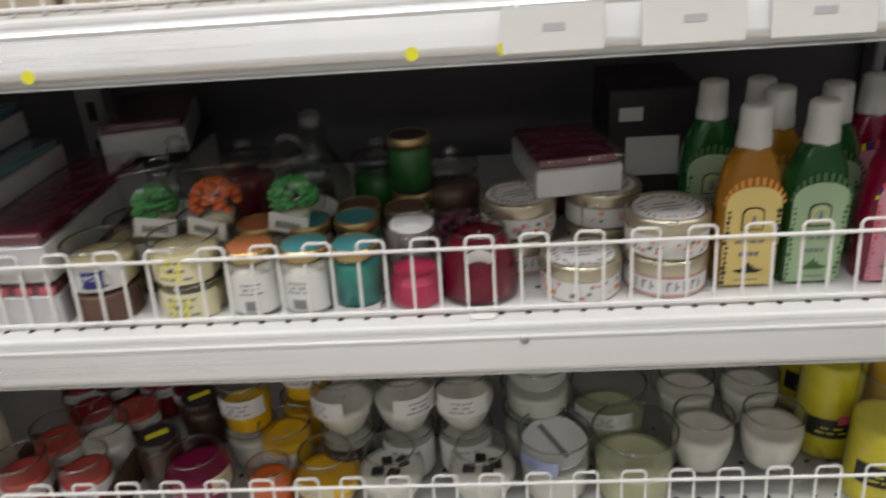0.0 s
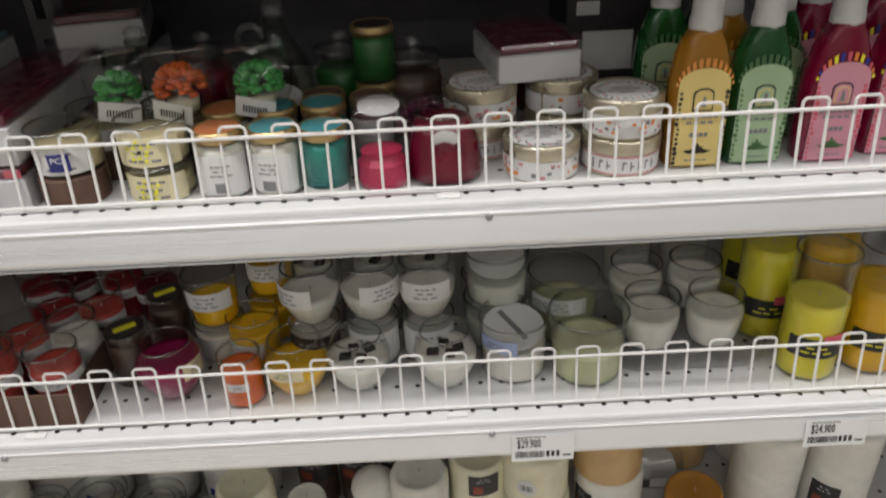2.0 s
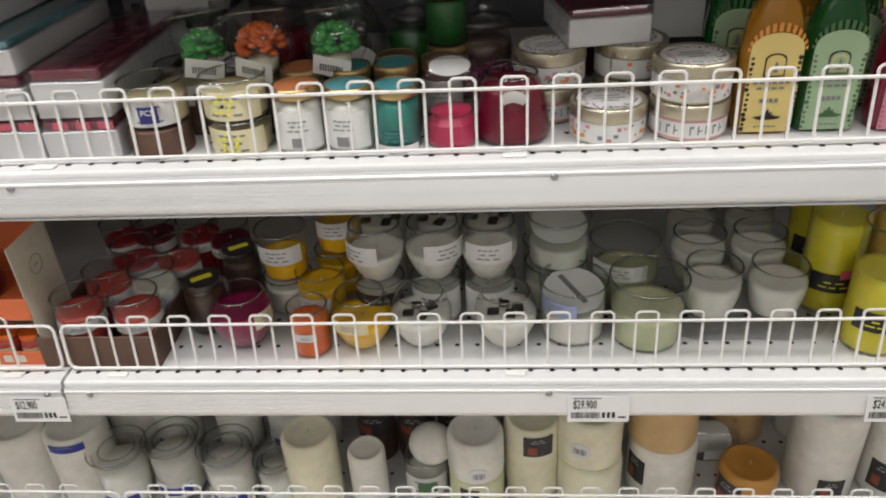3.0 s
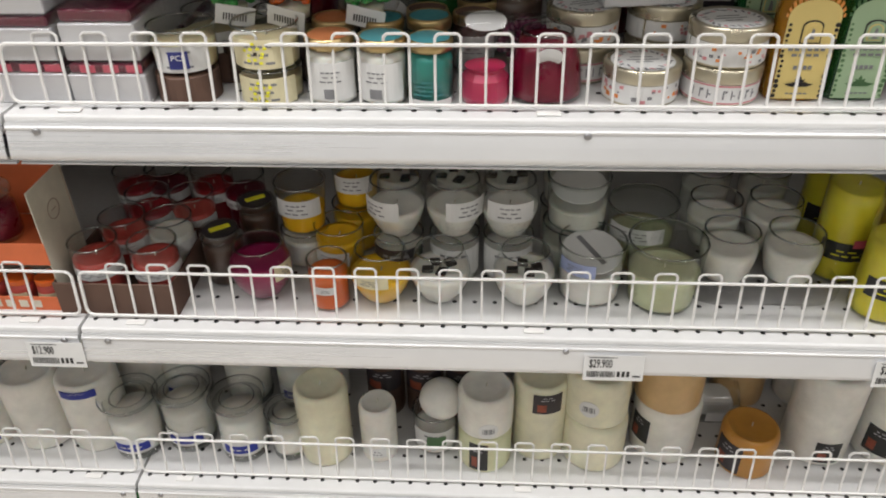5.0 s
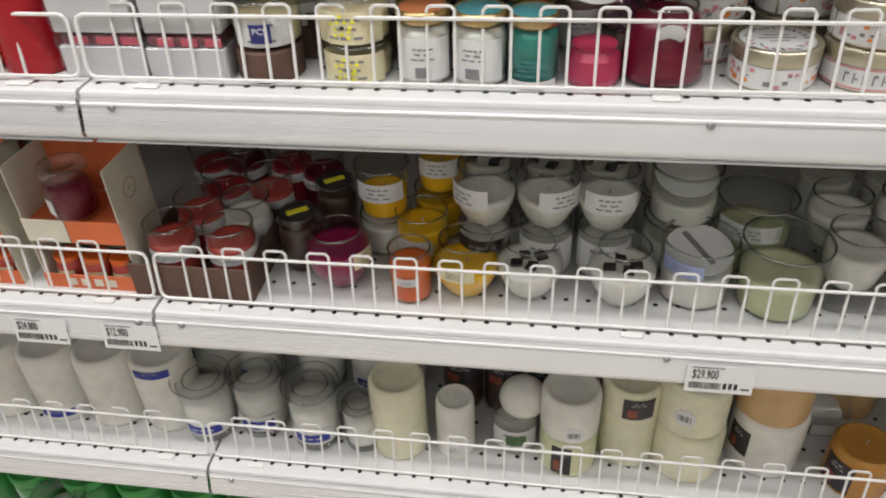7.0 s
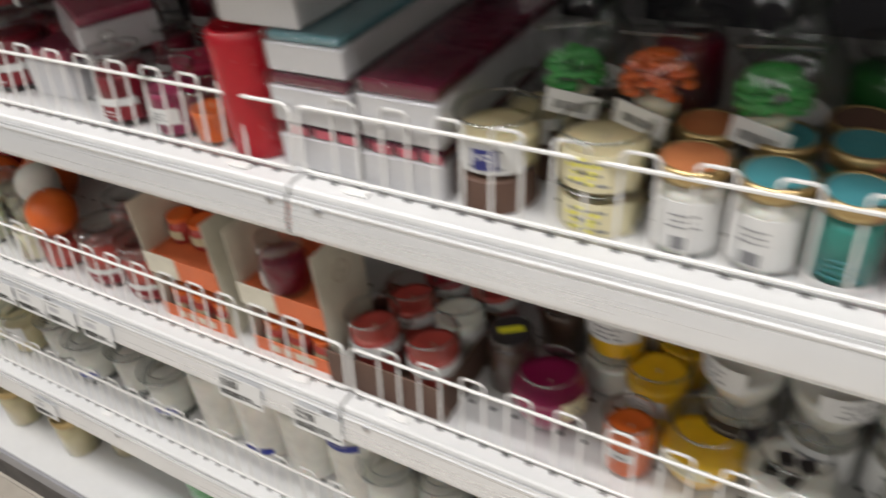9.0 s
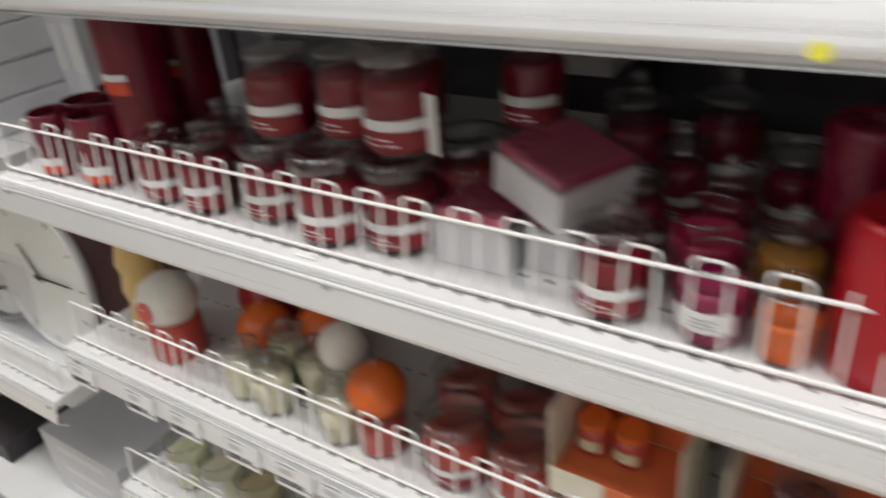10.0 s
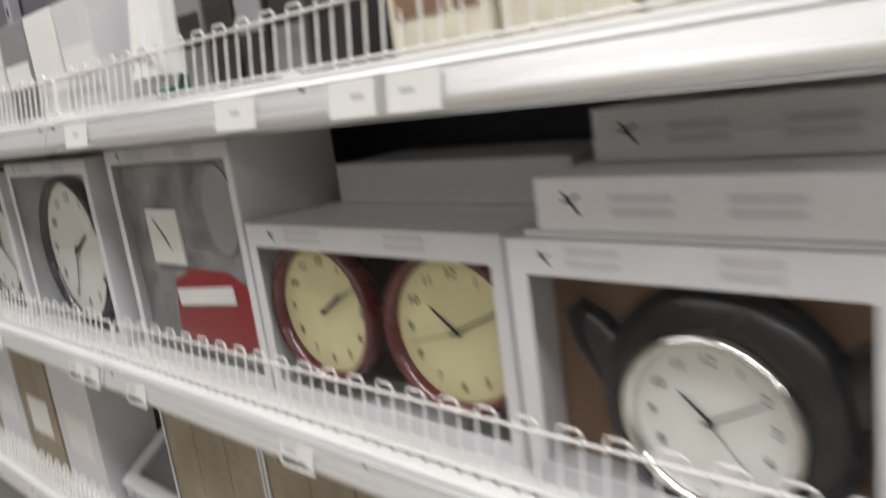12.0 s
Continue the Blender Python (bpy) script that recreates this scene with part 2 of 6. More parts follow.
# ---- goods: materials ----
def thin_glass(name, tint=(0.965, 0.975, 0.97), gloss=0.7, rough=0.03, base=0.022, crinkle=0.0):
    m = bpy.data.materials.new(name)
    m.use_nodes = True
    nt = m.node_tree
    nt.nodes.clear()
    out = nt.nodes.new("ShaderNodeOutputMaterial")
    mixer = nt.nodes.new("ShaderNodeMixShader")
    clear = nt.nodes.new("ShaderNodeBsdfTransparent")
    shine = nt.nodes.new("ShaderNodeBsdfGlossy")
    face = nt.nodes.new("ShaderNodeLayerWeight")
    face.inputs[0].default_value = 0.5
    power = nt.nodes.new("ShaderNodeMath")
    power.operation, power.inputs[1].default_value = "POWER", 2.6
    gain = nt.nodes.new("ShaderNodeMath")
    gain.operation, gain.inputs[1].default_value, gain.inputs[2].default_value = "MULTIPLY_ADD", gloss, base
    link(nt, face.outputs["Facing"], power.inputs[0])
    link(nt, power.outputs[0], gain.inputs[0])
    clear.inputs[0].default_value = (*tint, 1)
    shine.inputs["Roughness"].default_value = rough
    if crinkle:
        fold = nt.nodes.new("ShaderNodeBump")
        fold.inputs["Strength"].default_value, fold.inputs["Distance"].default_value = crinkle, 0.004
        link(nt, noise_node(nt, 45, 2, 0.5), fold.inputs["Height"])
        link(nt, fold.outputs[0], shine.inputs["Normal"])
    link(nt, gain.outputs[0], mixer.inputs[0])
    link(nt, clear.outputs[0], mixer.inputs[1])
    link(nt, shine.outputs[0], mixer.inputs[2])
    link(nt, mixer.outputs[0], out.inputs[0])
    return m


def wax(name, color, rough=0.35, sss=0.25):
    m = surface(name, color, rough, grain=70, vary=0.12, stain=25, bump=0.08)
    b = m.node_tree.nodes["Principled BSDF"]
    b.inputs["Subsurface Weight"].default_value = sss
    b.inputs["Subsurface Radius"].default_value = (0.01, 0.006, 0.004)
    b.inputs["Subsurface Scale"].default_value = 0.4
    return m


G_CLEAR = thin_glass("clear_glass")
G_FILM = thin_glass("clear_film", (0.975, 0.975, 0.98), 0.4, 0.1, 0.035, 0.8)
G_WINDOW = thin_glass("window_film", (0.985, 0.985, 0.985), 0.12, 0.05, 0.008)
G_WRAP = thin_glass("crinkled_wrap", (0.975, 0.975, 0.98), 0.45, 0.1, 0.05, 1.0)
G_SMOKE = thin_glass("smoky_glass", (0.88, 0.9, 0.88), 0.45)
W_WHITE = wax("wax_white", (0.79, 0.77, 0.71))
W_CREAM = wax("wax_cream", (0.66, 0.57, 0.34))
W_IVORY = wax("wax_ivory", (0.80, 0.77, 0.58))
W_PALE = wax("wax_pale_green", (0.66, 0.67, 0.43))
W_RED = wax("wax_red", (0.36, 0.018, 0.028))
W_CORAL = wax("wax_coral", (0.52, 0.075, 0.06))
W_JAR = wax("wax_jar_red", (0.20, 0.006, 0.018))
W_DARKGREEN = wax("wax_dark_green", (0.025, 0.13, 0.03))
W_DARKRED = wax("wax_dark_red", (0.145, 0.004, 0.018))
W_CRIMSON = wax("wax_crimson", (0.17, 0.002, 0.022), 0.3, 0.1)
W_MAGENTA = wax("wax_magenta", (0.27, 0.006, 0.07))
W_PINK = wax("wax_pink", (0.5, 0.02, 0.09))
W_ORANGE = wax("wax_orange", (0.72, 0.14, 0.02))
W_YELLOW = wax("wax_yellow", (0.86, 0.50, 0.015))
W_LEMON = wax("wax_lemon", (0.80, 0.70, 0.04))
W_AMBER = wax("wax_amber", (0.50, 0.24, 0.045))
W_TAN = wax("wax_tan", (0.60, 0.40, 0.19))
W_TEAL = wax("wax_teal", (0.03, 0.26, 0.22))
W_GREEN = wax("wax_green", (0.05, 0.34, 0.07))
W_PURPLE = wax("wax_purple", (0.14, 0.005, 0.06))
M_PAPER = surface("paper_white", (0.69, 0.69, 0.68), 0.6, grain=80, vary=0.05, bump=0.03)
M_PAPERCREAM = surface("paper_cream", (0.70, 0.64, 0.42), 0.6, vary=0.08)
M_NAVY = surface("ink_navy", (0.02, 0.025, 0.16), 0.5, bump=0)
M_INK = surface("ink_black", (0.02, 0.02, 0.02), 0.5, bump=0)
M_INKGREY = surface("ink_grey", (0.22, 0.22, 0.23), 0.6, bump=0)
M_BROWN = surface("carton_brown", (0.12, 0.065, 0.045), 0.65, grain=50, vary=0.15)
M_GOLD = surface("gold_metal", (0.55, 0.41, 0.2), 0.34, metal=0.9, bump=0.02)
M_TINMETAL = surface("tin_metal", (0.60, 0.55, 0.42), 0.3, metal=0.8, bump=0.02)
M_WHITEGLOSS = surface("white_gloss_carton", (0.66, 0.66, 0.67), 0.35, vary=0.05, coat=0.3)
M_BURGUNDY = surface("burgundy_gloss", (0.13, 0.008, 0.03), 0.16, vary=0.2, coat=0.8)
M_TEALGLOSS = surface("teal_gloss", (0.12, 0.27, 0.31), 0.14, coat=0.9)
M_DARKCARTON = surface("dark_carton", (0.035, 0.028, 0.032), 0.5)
M_ORANGECARD = surface("orange_carton", (0.72, 0.17, 0.06), 0.5, vary=0.15, stain=14)
M_CREAMCARD = surface("cream_carton", (0.72, 0.68, 0.56), 0.55, vary=0.12, stain=30)
M_GREYCARD = surface("grey_white_carton", (0.58, 0.585, 0.61), 0.5, vary=0.06)
M_BLUEINK = surface("blue_label", (0.015, 0.03, 0.28), 0.5, bump=0)
M_TEALLID = surface("teal_lid", (0.06, 0.25, 0.28), 0.4, vary=0.1, stain=60)
M_ORANGELID = surface("orange_lid", (0.50, 0.18, 0.07), 0.4, vary=0.12, stain=60)
M_CAP = surface("frosted_cap", (0.62, 0.62, 0.61), 0.35)
M_YELLOWSTK = surface("yellow_sticker", (0.85, 0.80, 0.04), 0.5, bump=0)
M_ROSE = surface("rose_print", (0.62, 0.10, 0.15), 0.5, bump=0)
M_ROSEPALE = surface("pale_rose_print", (0.62, 0.26, 0.28), 0.5, bump=0)
M_LEAF = surface("leaf_print", (0.07, 0.16, 0.06), 0.5, bump=0)
M_FLOWER = surface("orange_print", (0.78, 0.25, 0.05), 0.5, bump=0)


# ---- goods: builders ----
def arc_bm(r, a0, a1, z0, z1, thick=0.0006, n=10, slope=0.0, bm=None):
    """A curved label on a round body; angles in degrees, -90 looks to the aisle. slope: added to r with height."""
    bm = bm or bmesh.new()
    rows = []
    for k in range(n + 1):
        a = radians(a0 + (a1 - a0) * k / n)
        c, s = math.cos(a), math.sin(a)
        rows.append([bm.verts.new((q * c, q * s, z)) for q, z in ((r, z0), (r + thick, z0), (r + thick + slope, z1), (r + slope, z1))])
    for a, b in zip(rows, rows[1:]):
        for k in range(4):
            bm.faces.new((a[k], b[k], b[(k + 1) % 4], a[(k + 1) % 4]))
    bm.faces.new(rows[0])
    bm.faces.new(rows[-1][::-1])
    return bm


def label_on(parent, r, z0, z1, turn=0.0, half=50, material=None, name="label", text=""):
    return part(name, arc_bm(r, -90 + turn - half, -90 + turn + half, z0, z1), material or M_PAPER, parent, text)


def bars_on(parent, r, z0, z1, turn=0.0, half=30, rows=3, material=None):
    """Unreadable lines of print, as plain bars."""
    bm = bmesh.new()
    step = (z1 - z0) / rows
    for k in range(rows):
        h = half * (1.0, 0.7, 0.85, 0.5)[k % 4]
        words, a = (3, 2, 4, 2)[k % 4], -90 + turn - h
        for q in range(words):
            span = 2 * h / words
            arc_bm(r, a + span * q, a + span * (q + (0.8, 0.62, 0.74)[(q + k) % 3]), z0 + k * step + step * 0.34, z0 + k * step + step * 0.62, 0.0003, 3, bm=bm)
    return part("print", bm, material or M_INKGREY, parent)


def disc_bm(bm, r, at, n=14, thick=0.0006, normal=(0, 0, 1)):
    rot = Vector(normal).to_track_quat("Z", "Y").to_matrix().to_4x4()
    bmesh.ops.create_cone(bm, cap_ends=True, segments=n, radius1=r, radius2=r, depth=thick, matrix=Matrix.Translation(at) @ rot)
    return bm


def glass_bm(r0, r1, h, wall=0.0016, base=0.004, belly=0.0, seg=32):
    """A tumbler: outer side, a rolled rim with the wall's thickness and a short inner side; belly swells the middle."""
    n = 12
    outer = [(r0 + (r1 - r0) * k / n + belly * math.sin(math.pi * k / n), h * k / n) for k in range(n + 1)]
    q = outer[-1][0]
    prof = [(0, 0), (outer[0][0] * 0.9, 0), (outer[0][0], 0.002)] + outer[1:] + [(q - wall * 0.3, h + 0.0009), (q - wall * 0.8, h + 0.0007), (q - wall, h - 0.0006), (q - wall, h * 0.94)]
    return lathe_bm(prof, seg)


def fill_bm(r0, r1, h, z0, z1, wall=0.0009, belly=0.0, seg=28, dip=0.001):
    n = 6
    def rad(z):
        u = z / h
        return r0 + (r1 - r0) * u + belly * math.sin(math.pi * u) - wall
    prof = [(0, z0), (rad(z0) * 0.96, z0)]
    prof += [(rad(z0 + (z1 - z0) * k / n), z0 + 0.001 + (z1 - z0 - 0.001) * k / n) for k in range(n + 1)]
    prof += [(rad(z1) * 0.8, z1 - dip), (0.003, z1 - dip), (0, z1 - dip * 0.5)]
    return lathe_bm(prof, seg)


def glass_candle(x, y, z, r, h, fill, wax_mat, desc, r1=None, belly=0.0, glass=None, label=None, turn=0.0, lab=(0.35, 0.75), half=50, wick=True, group="glass candles", squares=False, tilt=(0, 0)):
    r1 = r1 or r
    c = thing("glass_candle", pose(x, y, z, tilt[0], tilt[1], 0), desc, "candle", group)
    part("glass", glass_bm(r, r1, h, belly=belly), glass or G_CLEAR, c, "clear glass tumbler", True)
    part("rim", lathe_bm([(r1 - 0.0004, h - 0.0004), (r1 + 0.0006, h + 0.0004), (r1 + 0.0003, h + 0.0014), (r1 - 0.0012, h + 0.0014), (r1 - 0.0018, h + 0.0004), (r1 - 0.0004, h - 0.0004)], 32), G_RIM, c, "", True)
    fill *= 0.88
    part("wax", fill_bm(r, r1, h, 0.0035, h * fill, belly=belly), wax_mat, c, "", True)
    if wick:
        part("wick", rod_bm(bmesh.new(), (0, 0, h * fill - 0.002), (0.001, 0.0005, h * fill + 0.004), 0.0007, 5), M_WICK, c)
    if label:
        m = (lab[0] + lab[1]) / 2
        rr = r + (r1 - r) * m + belly * math.sin(math.pi * m) + 0.0004
        label_on(c, rr, h * lab[0], h * lab[1], turn, half, label)
        bars_on(c, rr + 0.0008, h * (lab[0] + 0.05), h * (lab[1] - 0.05), turn, half * 0.5)
    if squares:
        for k in range(4):
            a = k * 1.571 + 0.35 + 0.25 * math.sin(k * 7 + x * 40)
            q = box_bm((-0.0062, -0.0056, 0), (0.0062, 0.0056, 0.004), 0.0006)
            part("dark_chip", q, M_BROWNDARK, c, "dark brown square wax chip", at=pose(math.cos(a) * r * (0.72, 0.5, 0.78, 0.6, 0.8)[k], math.sin(a) * r * (0.72, 0.5, 0.78, 0.6, 0.8)[k], h * fill - 0.0008, 8, 5, a * 50))
    return c


M_WICK = surface("waxed_wick", (0.5, 0.46, 0.38), 0.6, bump=0)
M_INKPALE = surface("ink_pale", (0.48, 0.48, 0.5), 0.6, bump=0)
M_BLUELIGHT = surface("pale_blue_label", (0.36, 0.42, 0.66), 0.5, bump=0)
W_BROWNIE = wax("wax_brown", (0.09, 0.05, 0.035))
M_BROWNDARK = surface("dark_chip", (0.02, 0.014, 0.012), 0.5, bump=0)


def lidded_jar(x, y, z, r, h, body_mat, lid_mat, desc, label=None, turn=0.0, glass=None, group="lidded jars", rim=None, fill=0.68):
    j = thing("candle_jar", pose(x, y, z), desc, "candle", group)
    hb = h * 0.86
    part("glass", lathe_bm([(0, 0), (r * 0.92, 0), (r, 0.003), (r, hb * 0.82), (r * 0.95, hb * 0.92), (r * 0.88, hb), (r * 0.84, hb)], 28), glass or G_CLEAR, j, "", True)
    part("wax", lathe_bm([(0, 0.003), (r - 0.001, 0.003), (r - 0.001, hb * 0.8), (r * 0.84, hb * 0.92), (0, hb * 0.9)], 26), body_mat, j, "", True)
    part("lid_rim", lathe_bm([(r * 0.85, hb - 0.002), (r * 0.97, hb - 0.002), (r * 0.99, hb + 0.002), (r * 0.99, h - 0.003), (r * 0.94, h), (r * 0.86, h - 0.0005), (r * 0.85, h - 0.003)], 32), rim or M_GOLD, j, "gold metal lid rim", True)
    part("lid_top", lathe_bm([(0, h - 0.002), (r * 0.86, h - 0.002), (r * 0.855, h - 0.0008), (0, h - 0.0008)], 28), lid_mat, j, "", False)
    if label:
        label_on(j, r + 0.0004, hb * 0.12, hb * 0.78, turn, 62, label)
        bars_on(j, r + 0.0012, hb * 0.42, hb * 0.66, turn, 26, 3)
        part("picture", arc_bm(r + 0.0012, -90 + turn - 18, -90 + turn + 10, hb * 0.16, hb * 0.33, 0.0003, 6), M_INKGREY, j)
    return j


def tin(x, y, z, r, h, desc, floral=True, turn=0.0, top=None):
    t = thing("candle_tin", pose(x, y, z, 0, 0, turn), desc, "tin", "candle tins")
    part("body", lathe_bm([(0, 0), (r * 0.93, 0), (r * 0.96, 0.002), (r * 0.96, h * 0.66), (r * 0.9, h * 0.66), (0, h * 0.66)], 34), M_TINMETAL, t, "", True)
    part("lid", lathe_bm([(r * 0.955, h * 0.62), (r * 0.995, h * 0.62), (r, h * 0.64), (r, h * 0.93), (r * 0.97, h * 0.985), (r * 0.9, h), (r * 0.85, h * 0.95), (0, h * 0.95)], 36), M_TINMETAL, t, "brushed metal lid", True)
    part("band", arc_bm(r * 0.965, -178, 178, h * 0.08, h * 0.60, 0.0005, 36), M_PAPER, t, "printed paper band")
    part("lid_print", lathe_bm([(0, h * 0.952), (r * 0.83, h * 0.952), (r * 0.83, h * 0.966), (0, h * 0.966)], 30), M_PAPER, t)
    rng = random.Random(int(abs(x * 1000) + h * 7000 + abs(z) * 900))
    petals = {m: bmesh.new() for m in (0, 1, 2)}
    if floral:
        for k in range(26):
            a = rng.uniform(-170, -10)
            zz = h * rng.uniform(0.16, 0.52)
            w = rng.uniform(1.5, 4.5)
            arc_bm(r * 0.965 + 0.0006, a - w, a + w, zz - w * 0.0004, zz + w * 0.0005, 0.0002, 2, bm=petals[k % 3])
    else:
        for k in range(9):
            a = -140 + k * 11.5
            arc_bm(r * 0.965 + 0.0006, a - 1.0, a + 1.0, h * 0.22, h * 0.46, 0.0002, 1, bm=petals[2])
            if k % 3:
                arc_bm(r * 0.965 + 0.0006, a + 1.4, a + 5.0, h * (0.22, 0.40, 0.31)[k % 3], h * (0.26, 0.46, 0.35)[k % 3], 0.0002, 2, bm=petals[2])
        arc_bm(r * 0.965 + 0.0006, -178, 178, h * 0.09, h * 0.13, 0.0002, 36, bm=petals[0])
        arc_bm(r * 0.965 + 0.0006, -178, 178, h * 0.55, h * 0.59, 0.0002, 36, bm=petals[0])
    for k in range(26):
        a, q = k * 0.2417, r * rng.uniform(0.60, 0.74)
        leaf = Matrix.Translation((q * math.cos(a), q * math.sin(a), h * 0.968)) @ Matrix.Rotation(a + rng.uniform(0.2, 1.2), 4, "Z") @ Matrix.Diagonal((1.9, 0.8, 1, 1))
        bmesh.ops.create_cone(petals[(2, 2, 0)[k % 3]], cap_ends=True, segments=7, radius1=0.0016, radius2=0.0016, depth=0.0003, matrix=leaf)
    for k, w2 in enumerate((0.30, 0.42, 0.22)):
        box_bm((-r * w2, r * (0.16 - 0.18 * k), h * 0.967), (r * w2, r * (0.22 - 0.18 * k), h * 0.9685), bm=petals[2])
    for k, mat in enumerate((M_ROSEPALE, M_FLOWER, M_INKGREY)):
        if petals[k].verts:
            part("flower_print", petals[k], mat, t)
    return t


def superellipse_ring(bm, w, d, z, n=32, p=3.2):
    ring = []
    for k in range(n):
        a = 2 * math.pi * k / n
        c, s = math.cos(a), math.sin(a)
        ring.append(bm.verts.new((w * math.copysign(abs(c) ** (2 / p), c), d * math.copysign(abs(s) ** (2 / p), s), z)))
    return ring


def loft_bm(levels, n=32, p=3.2):
    bm = bmesh.new()
    rings = [superellipse_ring(bm, w, d, z, n, p) for w, d, z in levels]
    for a, b in zip(rings, rings[1:]):
        for k in range(n):
            bm.faces.new((a[k], a[(k + 1) % n], b[(k + 1) % n], b[k]))
    bm.faces.new(rings[0][::-1])
    bm.faces.new(rings[-1])
    return bm


def liquid(name, color):
    m, nt, b = tree_of(name)
    b.inputs["Base Color"].default_value = (*color, 1)
    b.inputs["Roughness"].default_value = 0.08
    b.inputs["Transmission Weight"].default_value = 0.55
    b.inputs["IOR"].default_value = 1.4
    b.inputs["Coat Weight"].default_value = 0.4
    link(nt, ramp(nt, noise_node(nt, 18), [(0.3, tuple(c * 0.8 for c in color)), (0.7, color)]), b.inputs["Base Color"])
    return m


L_GREEN, L_AMBER, L_MAGENTA = liquid("liquid_green", (0.02, 0.17, 0.04)), liquid("liquid_amber", (0.72, 0.34, 0.03)), liquid("liquid_magenta", (0.42, 0.01, 0.07))
P_GREEN = surface("label_green", (0.34, 0.47, 0.29), 0.5, vary=0.06)
P_YELLOW = surface("label_yellow", (0.70, 0.55, 0.20), 0.5, vary=0.06)
P_PINK = surface("label_pink", (0.60, 0.27, 0.34), 0.5, vary=0.06)


def flat_patch(bm, pts, y, thick=0.0004):
    a = [bm.verts.new((px, y, pz)) for px, pz in pts]
    b = [bm.verts.new((px, y - thick, pz)) for px, pz in pts]
    n = len(pts)
    for k in range(n):
        bm.faces.new((a[k], a[(k + 1) % n], b[(k + 1) % n], b[k]))
    bm.faces.new(b)
    bm.faces.new(a[::-1])


def cologne(x, y, z, liq, paper, rays, desc, h=0.155, w=0.0265, turn=0.0):
    b = thing("cologne_bottle", pose(x, y, z, 0, 0, turn), desc, "bottle", "cologne bottles")
    d = 0.017
    s = h / 0.155
    part("body", loft_bm([(w * 0.94, d * 0.9, 0), (w, d, 0.003), (w, d, 0.06 * s), (w * 0.96, d, 0.08 * s), (w * 0.83, d * 0.96, 0.10 * s), (w * 0.64, d * 0.9, 0.113 * s), (w * 0.5, d * 0.8, 0.119 * s), (w * 0.47, d * 0.78, 0.122 * s)]), liq, b, "", True)
    part("cap", lathe_bm([(0.0, 0.121 * s), (0.0135, 0.121 * s), (0.0138, 0.123 * s), (0.0136, 0.131 * s), (0.0128, 0.132 * s), (0.0122, 0.153 * s), (0.0105, 0.155 * s), (0, 0.155 * s)], 22), M_CAP, b, "frosted white flip cap", True)
    lw, top, rise = w * 0.84, 0.092 * s, 0.016
    base = top - rise
    def arch(half, low, high, lift):
        side = high - lift
        return [(-half, low), (half, low), (half, side)] + [(half * math.cos(k * math.pi / 12), side + lift * math.sin(k * math.pi / 12) ** 0.8) for k in range(1, 12)] + [(-half, side)]
    bm = bmesh.new()
    flat_patch(bm, arch(lw, 0.003, top, rise), -d - 0.0003)
    part("label", bm, paper, b, "arched paper label")
    fan = {m: bmesh.new() for m in rays}
    for k in range(13):
        a0, a1 = math.pi * (k + 0.22) / 13, math.pi * (k + 0.78) / 13
        pts = [(q * math.cos(a), base + u * math.sin(a)) for q, u, a in ((lw * 1.03, rise + 0.001, a0), (lw * 1.12, rise + 0.0085, a0), (lw * 1.12, rise + 0.0085, a1), (lw * 1.03, rise + 0.001, a1))]
        flat_patch(fan[rays[k % len(rays)]], pts, -d - 0.0004)
    for m, bm in fan.items():
        part("sunburst", bm, m, b)
    zi = 0.054 * s
    for name, half, low, high, depth, m in (("emblem", 0.0090, zi, zi + 0.0205, 0.0009, M_INK), ("emblem_field", 0.0078, zi + 0.0012, zi + 0.0192, 0.0014, paper), ("emblem_frame", 0.0062, zi + 0.0026, zi + 0.0172, 0.0019, P_YELLOW), ("emblem_heart", 0.0052, zi + 0.0036, zi + 0.0162, 0.0024, paper)):
        bm = bmesh.new()
        flat_patch(bm, arch(half, low, high, 0.006), -d - depth)
        part(name, bm, m, b)
    ink = bmesh.new()
    flat_patch(ink, [(-0.0022, zi + 0.0045), (0.0022, zi + 0.0045), (0.0012, zi + 0.013), (-0.0006, zi + 0.014)], -d - 0.0029)
    for row, (half, zz, words) in enumerate(((0.0165, 0.0475, 6), (0.0125, 0.0425, 4), (0.0085, 0.0305, 4), (0.010, 0.0075, 5))):
        span = 2 * half / words
        for q in range(words):
            flat_patch(ink, [(-half + span * q, zz * s), (-half + span * (q + 0.72), zz * s), (-half + span * (q + 0.72), zz * s + (0.0028, 0.0022, 0.0036, 0.0012)[row]), (-half + span * q, zz * s + (0.0028, 0.0022, 0.0036, 0.0012)[row])], -d - 0.0009)
    part("print", ink, M_INKGREY, b)
    ink = bmesh.new()
    for k in range(7):
        a = 0.25 + k * 0.44
        c, sn, q = math.cos(a), math.sin(a), (0.013, 0.010, 0.0085)[abs(k - 3) % 3]
        flat_patch(ink, [(0, 0.0145 * s), (q * 0.55 * c + 0.0016 * sn, 0.0145 * s + q * 0.55 * sn - 0.0016 * c), (q * c, 0.0145 * s + q * sn * 0.8), (q * 0.55 * c - 0.0016 * sn, 0.0145 * s + q * 0.55 * sn + 0.0016 * c)], -d - 0.0009)
    part("sprig_print", ink, M_LEAF if liq != L_AMBER else M_BROWNDARK, b)
    rng = random.Random(int(abs(x) * 9000))
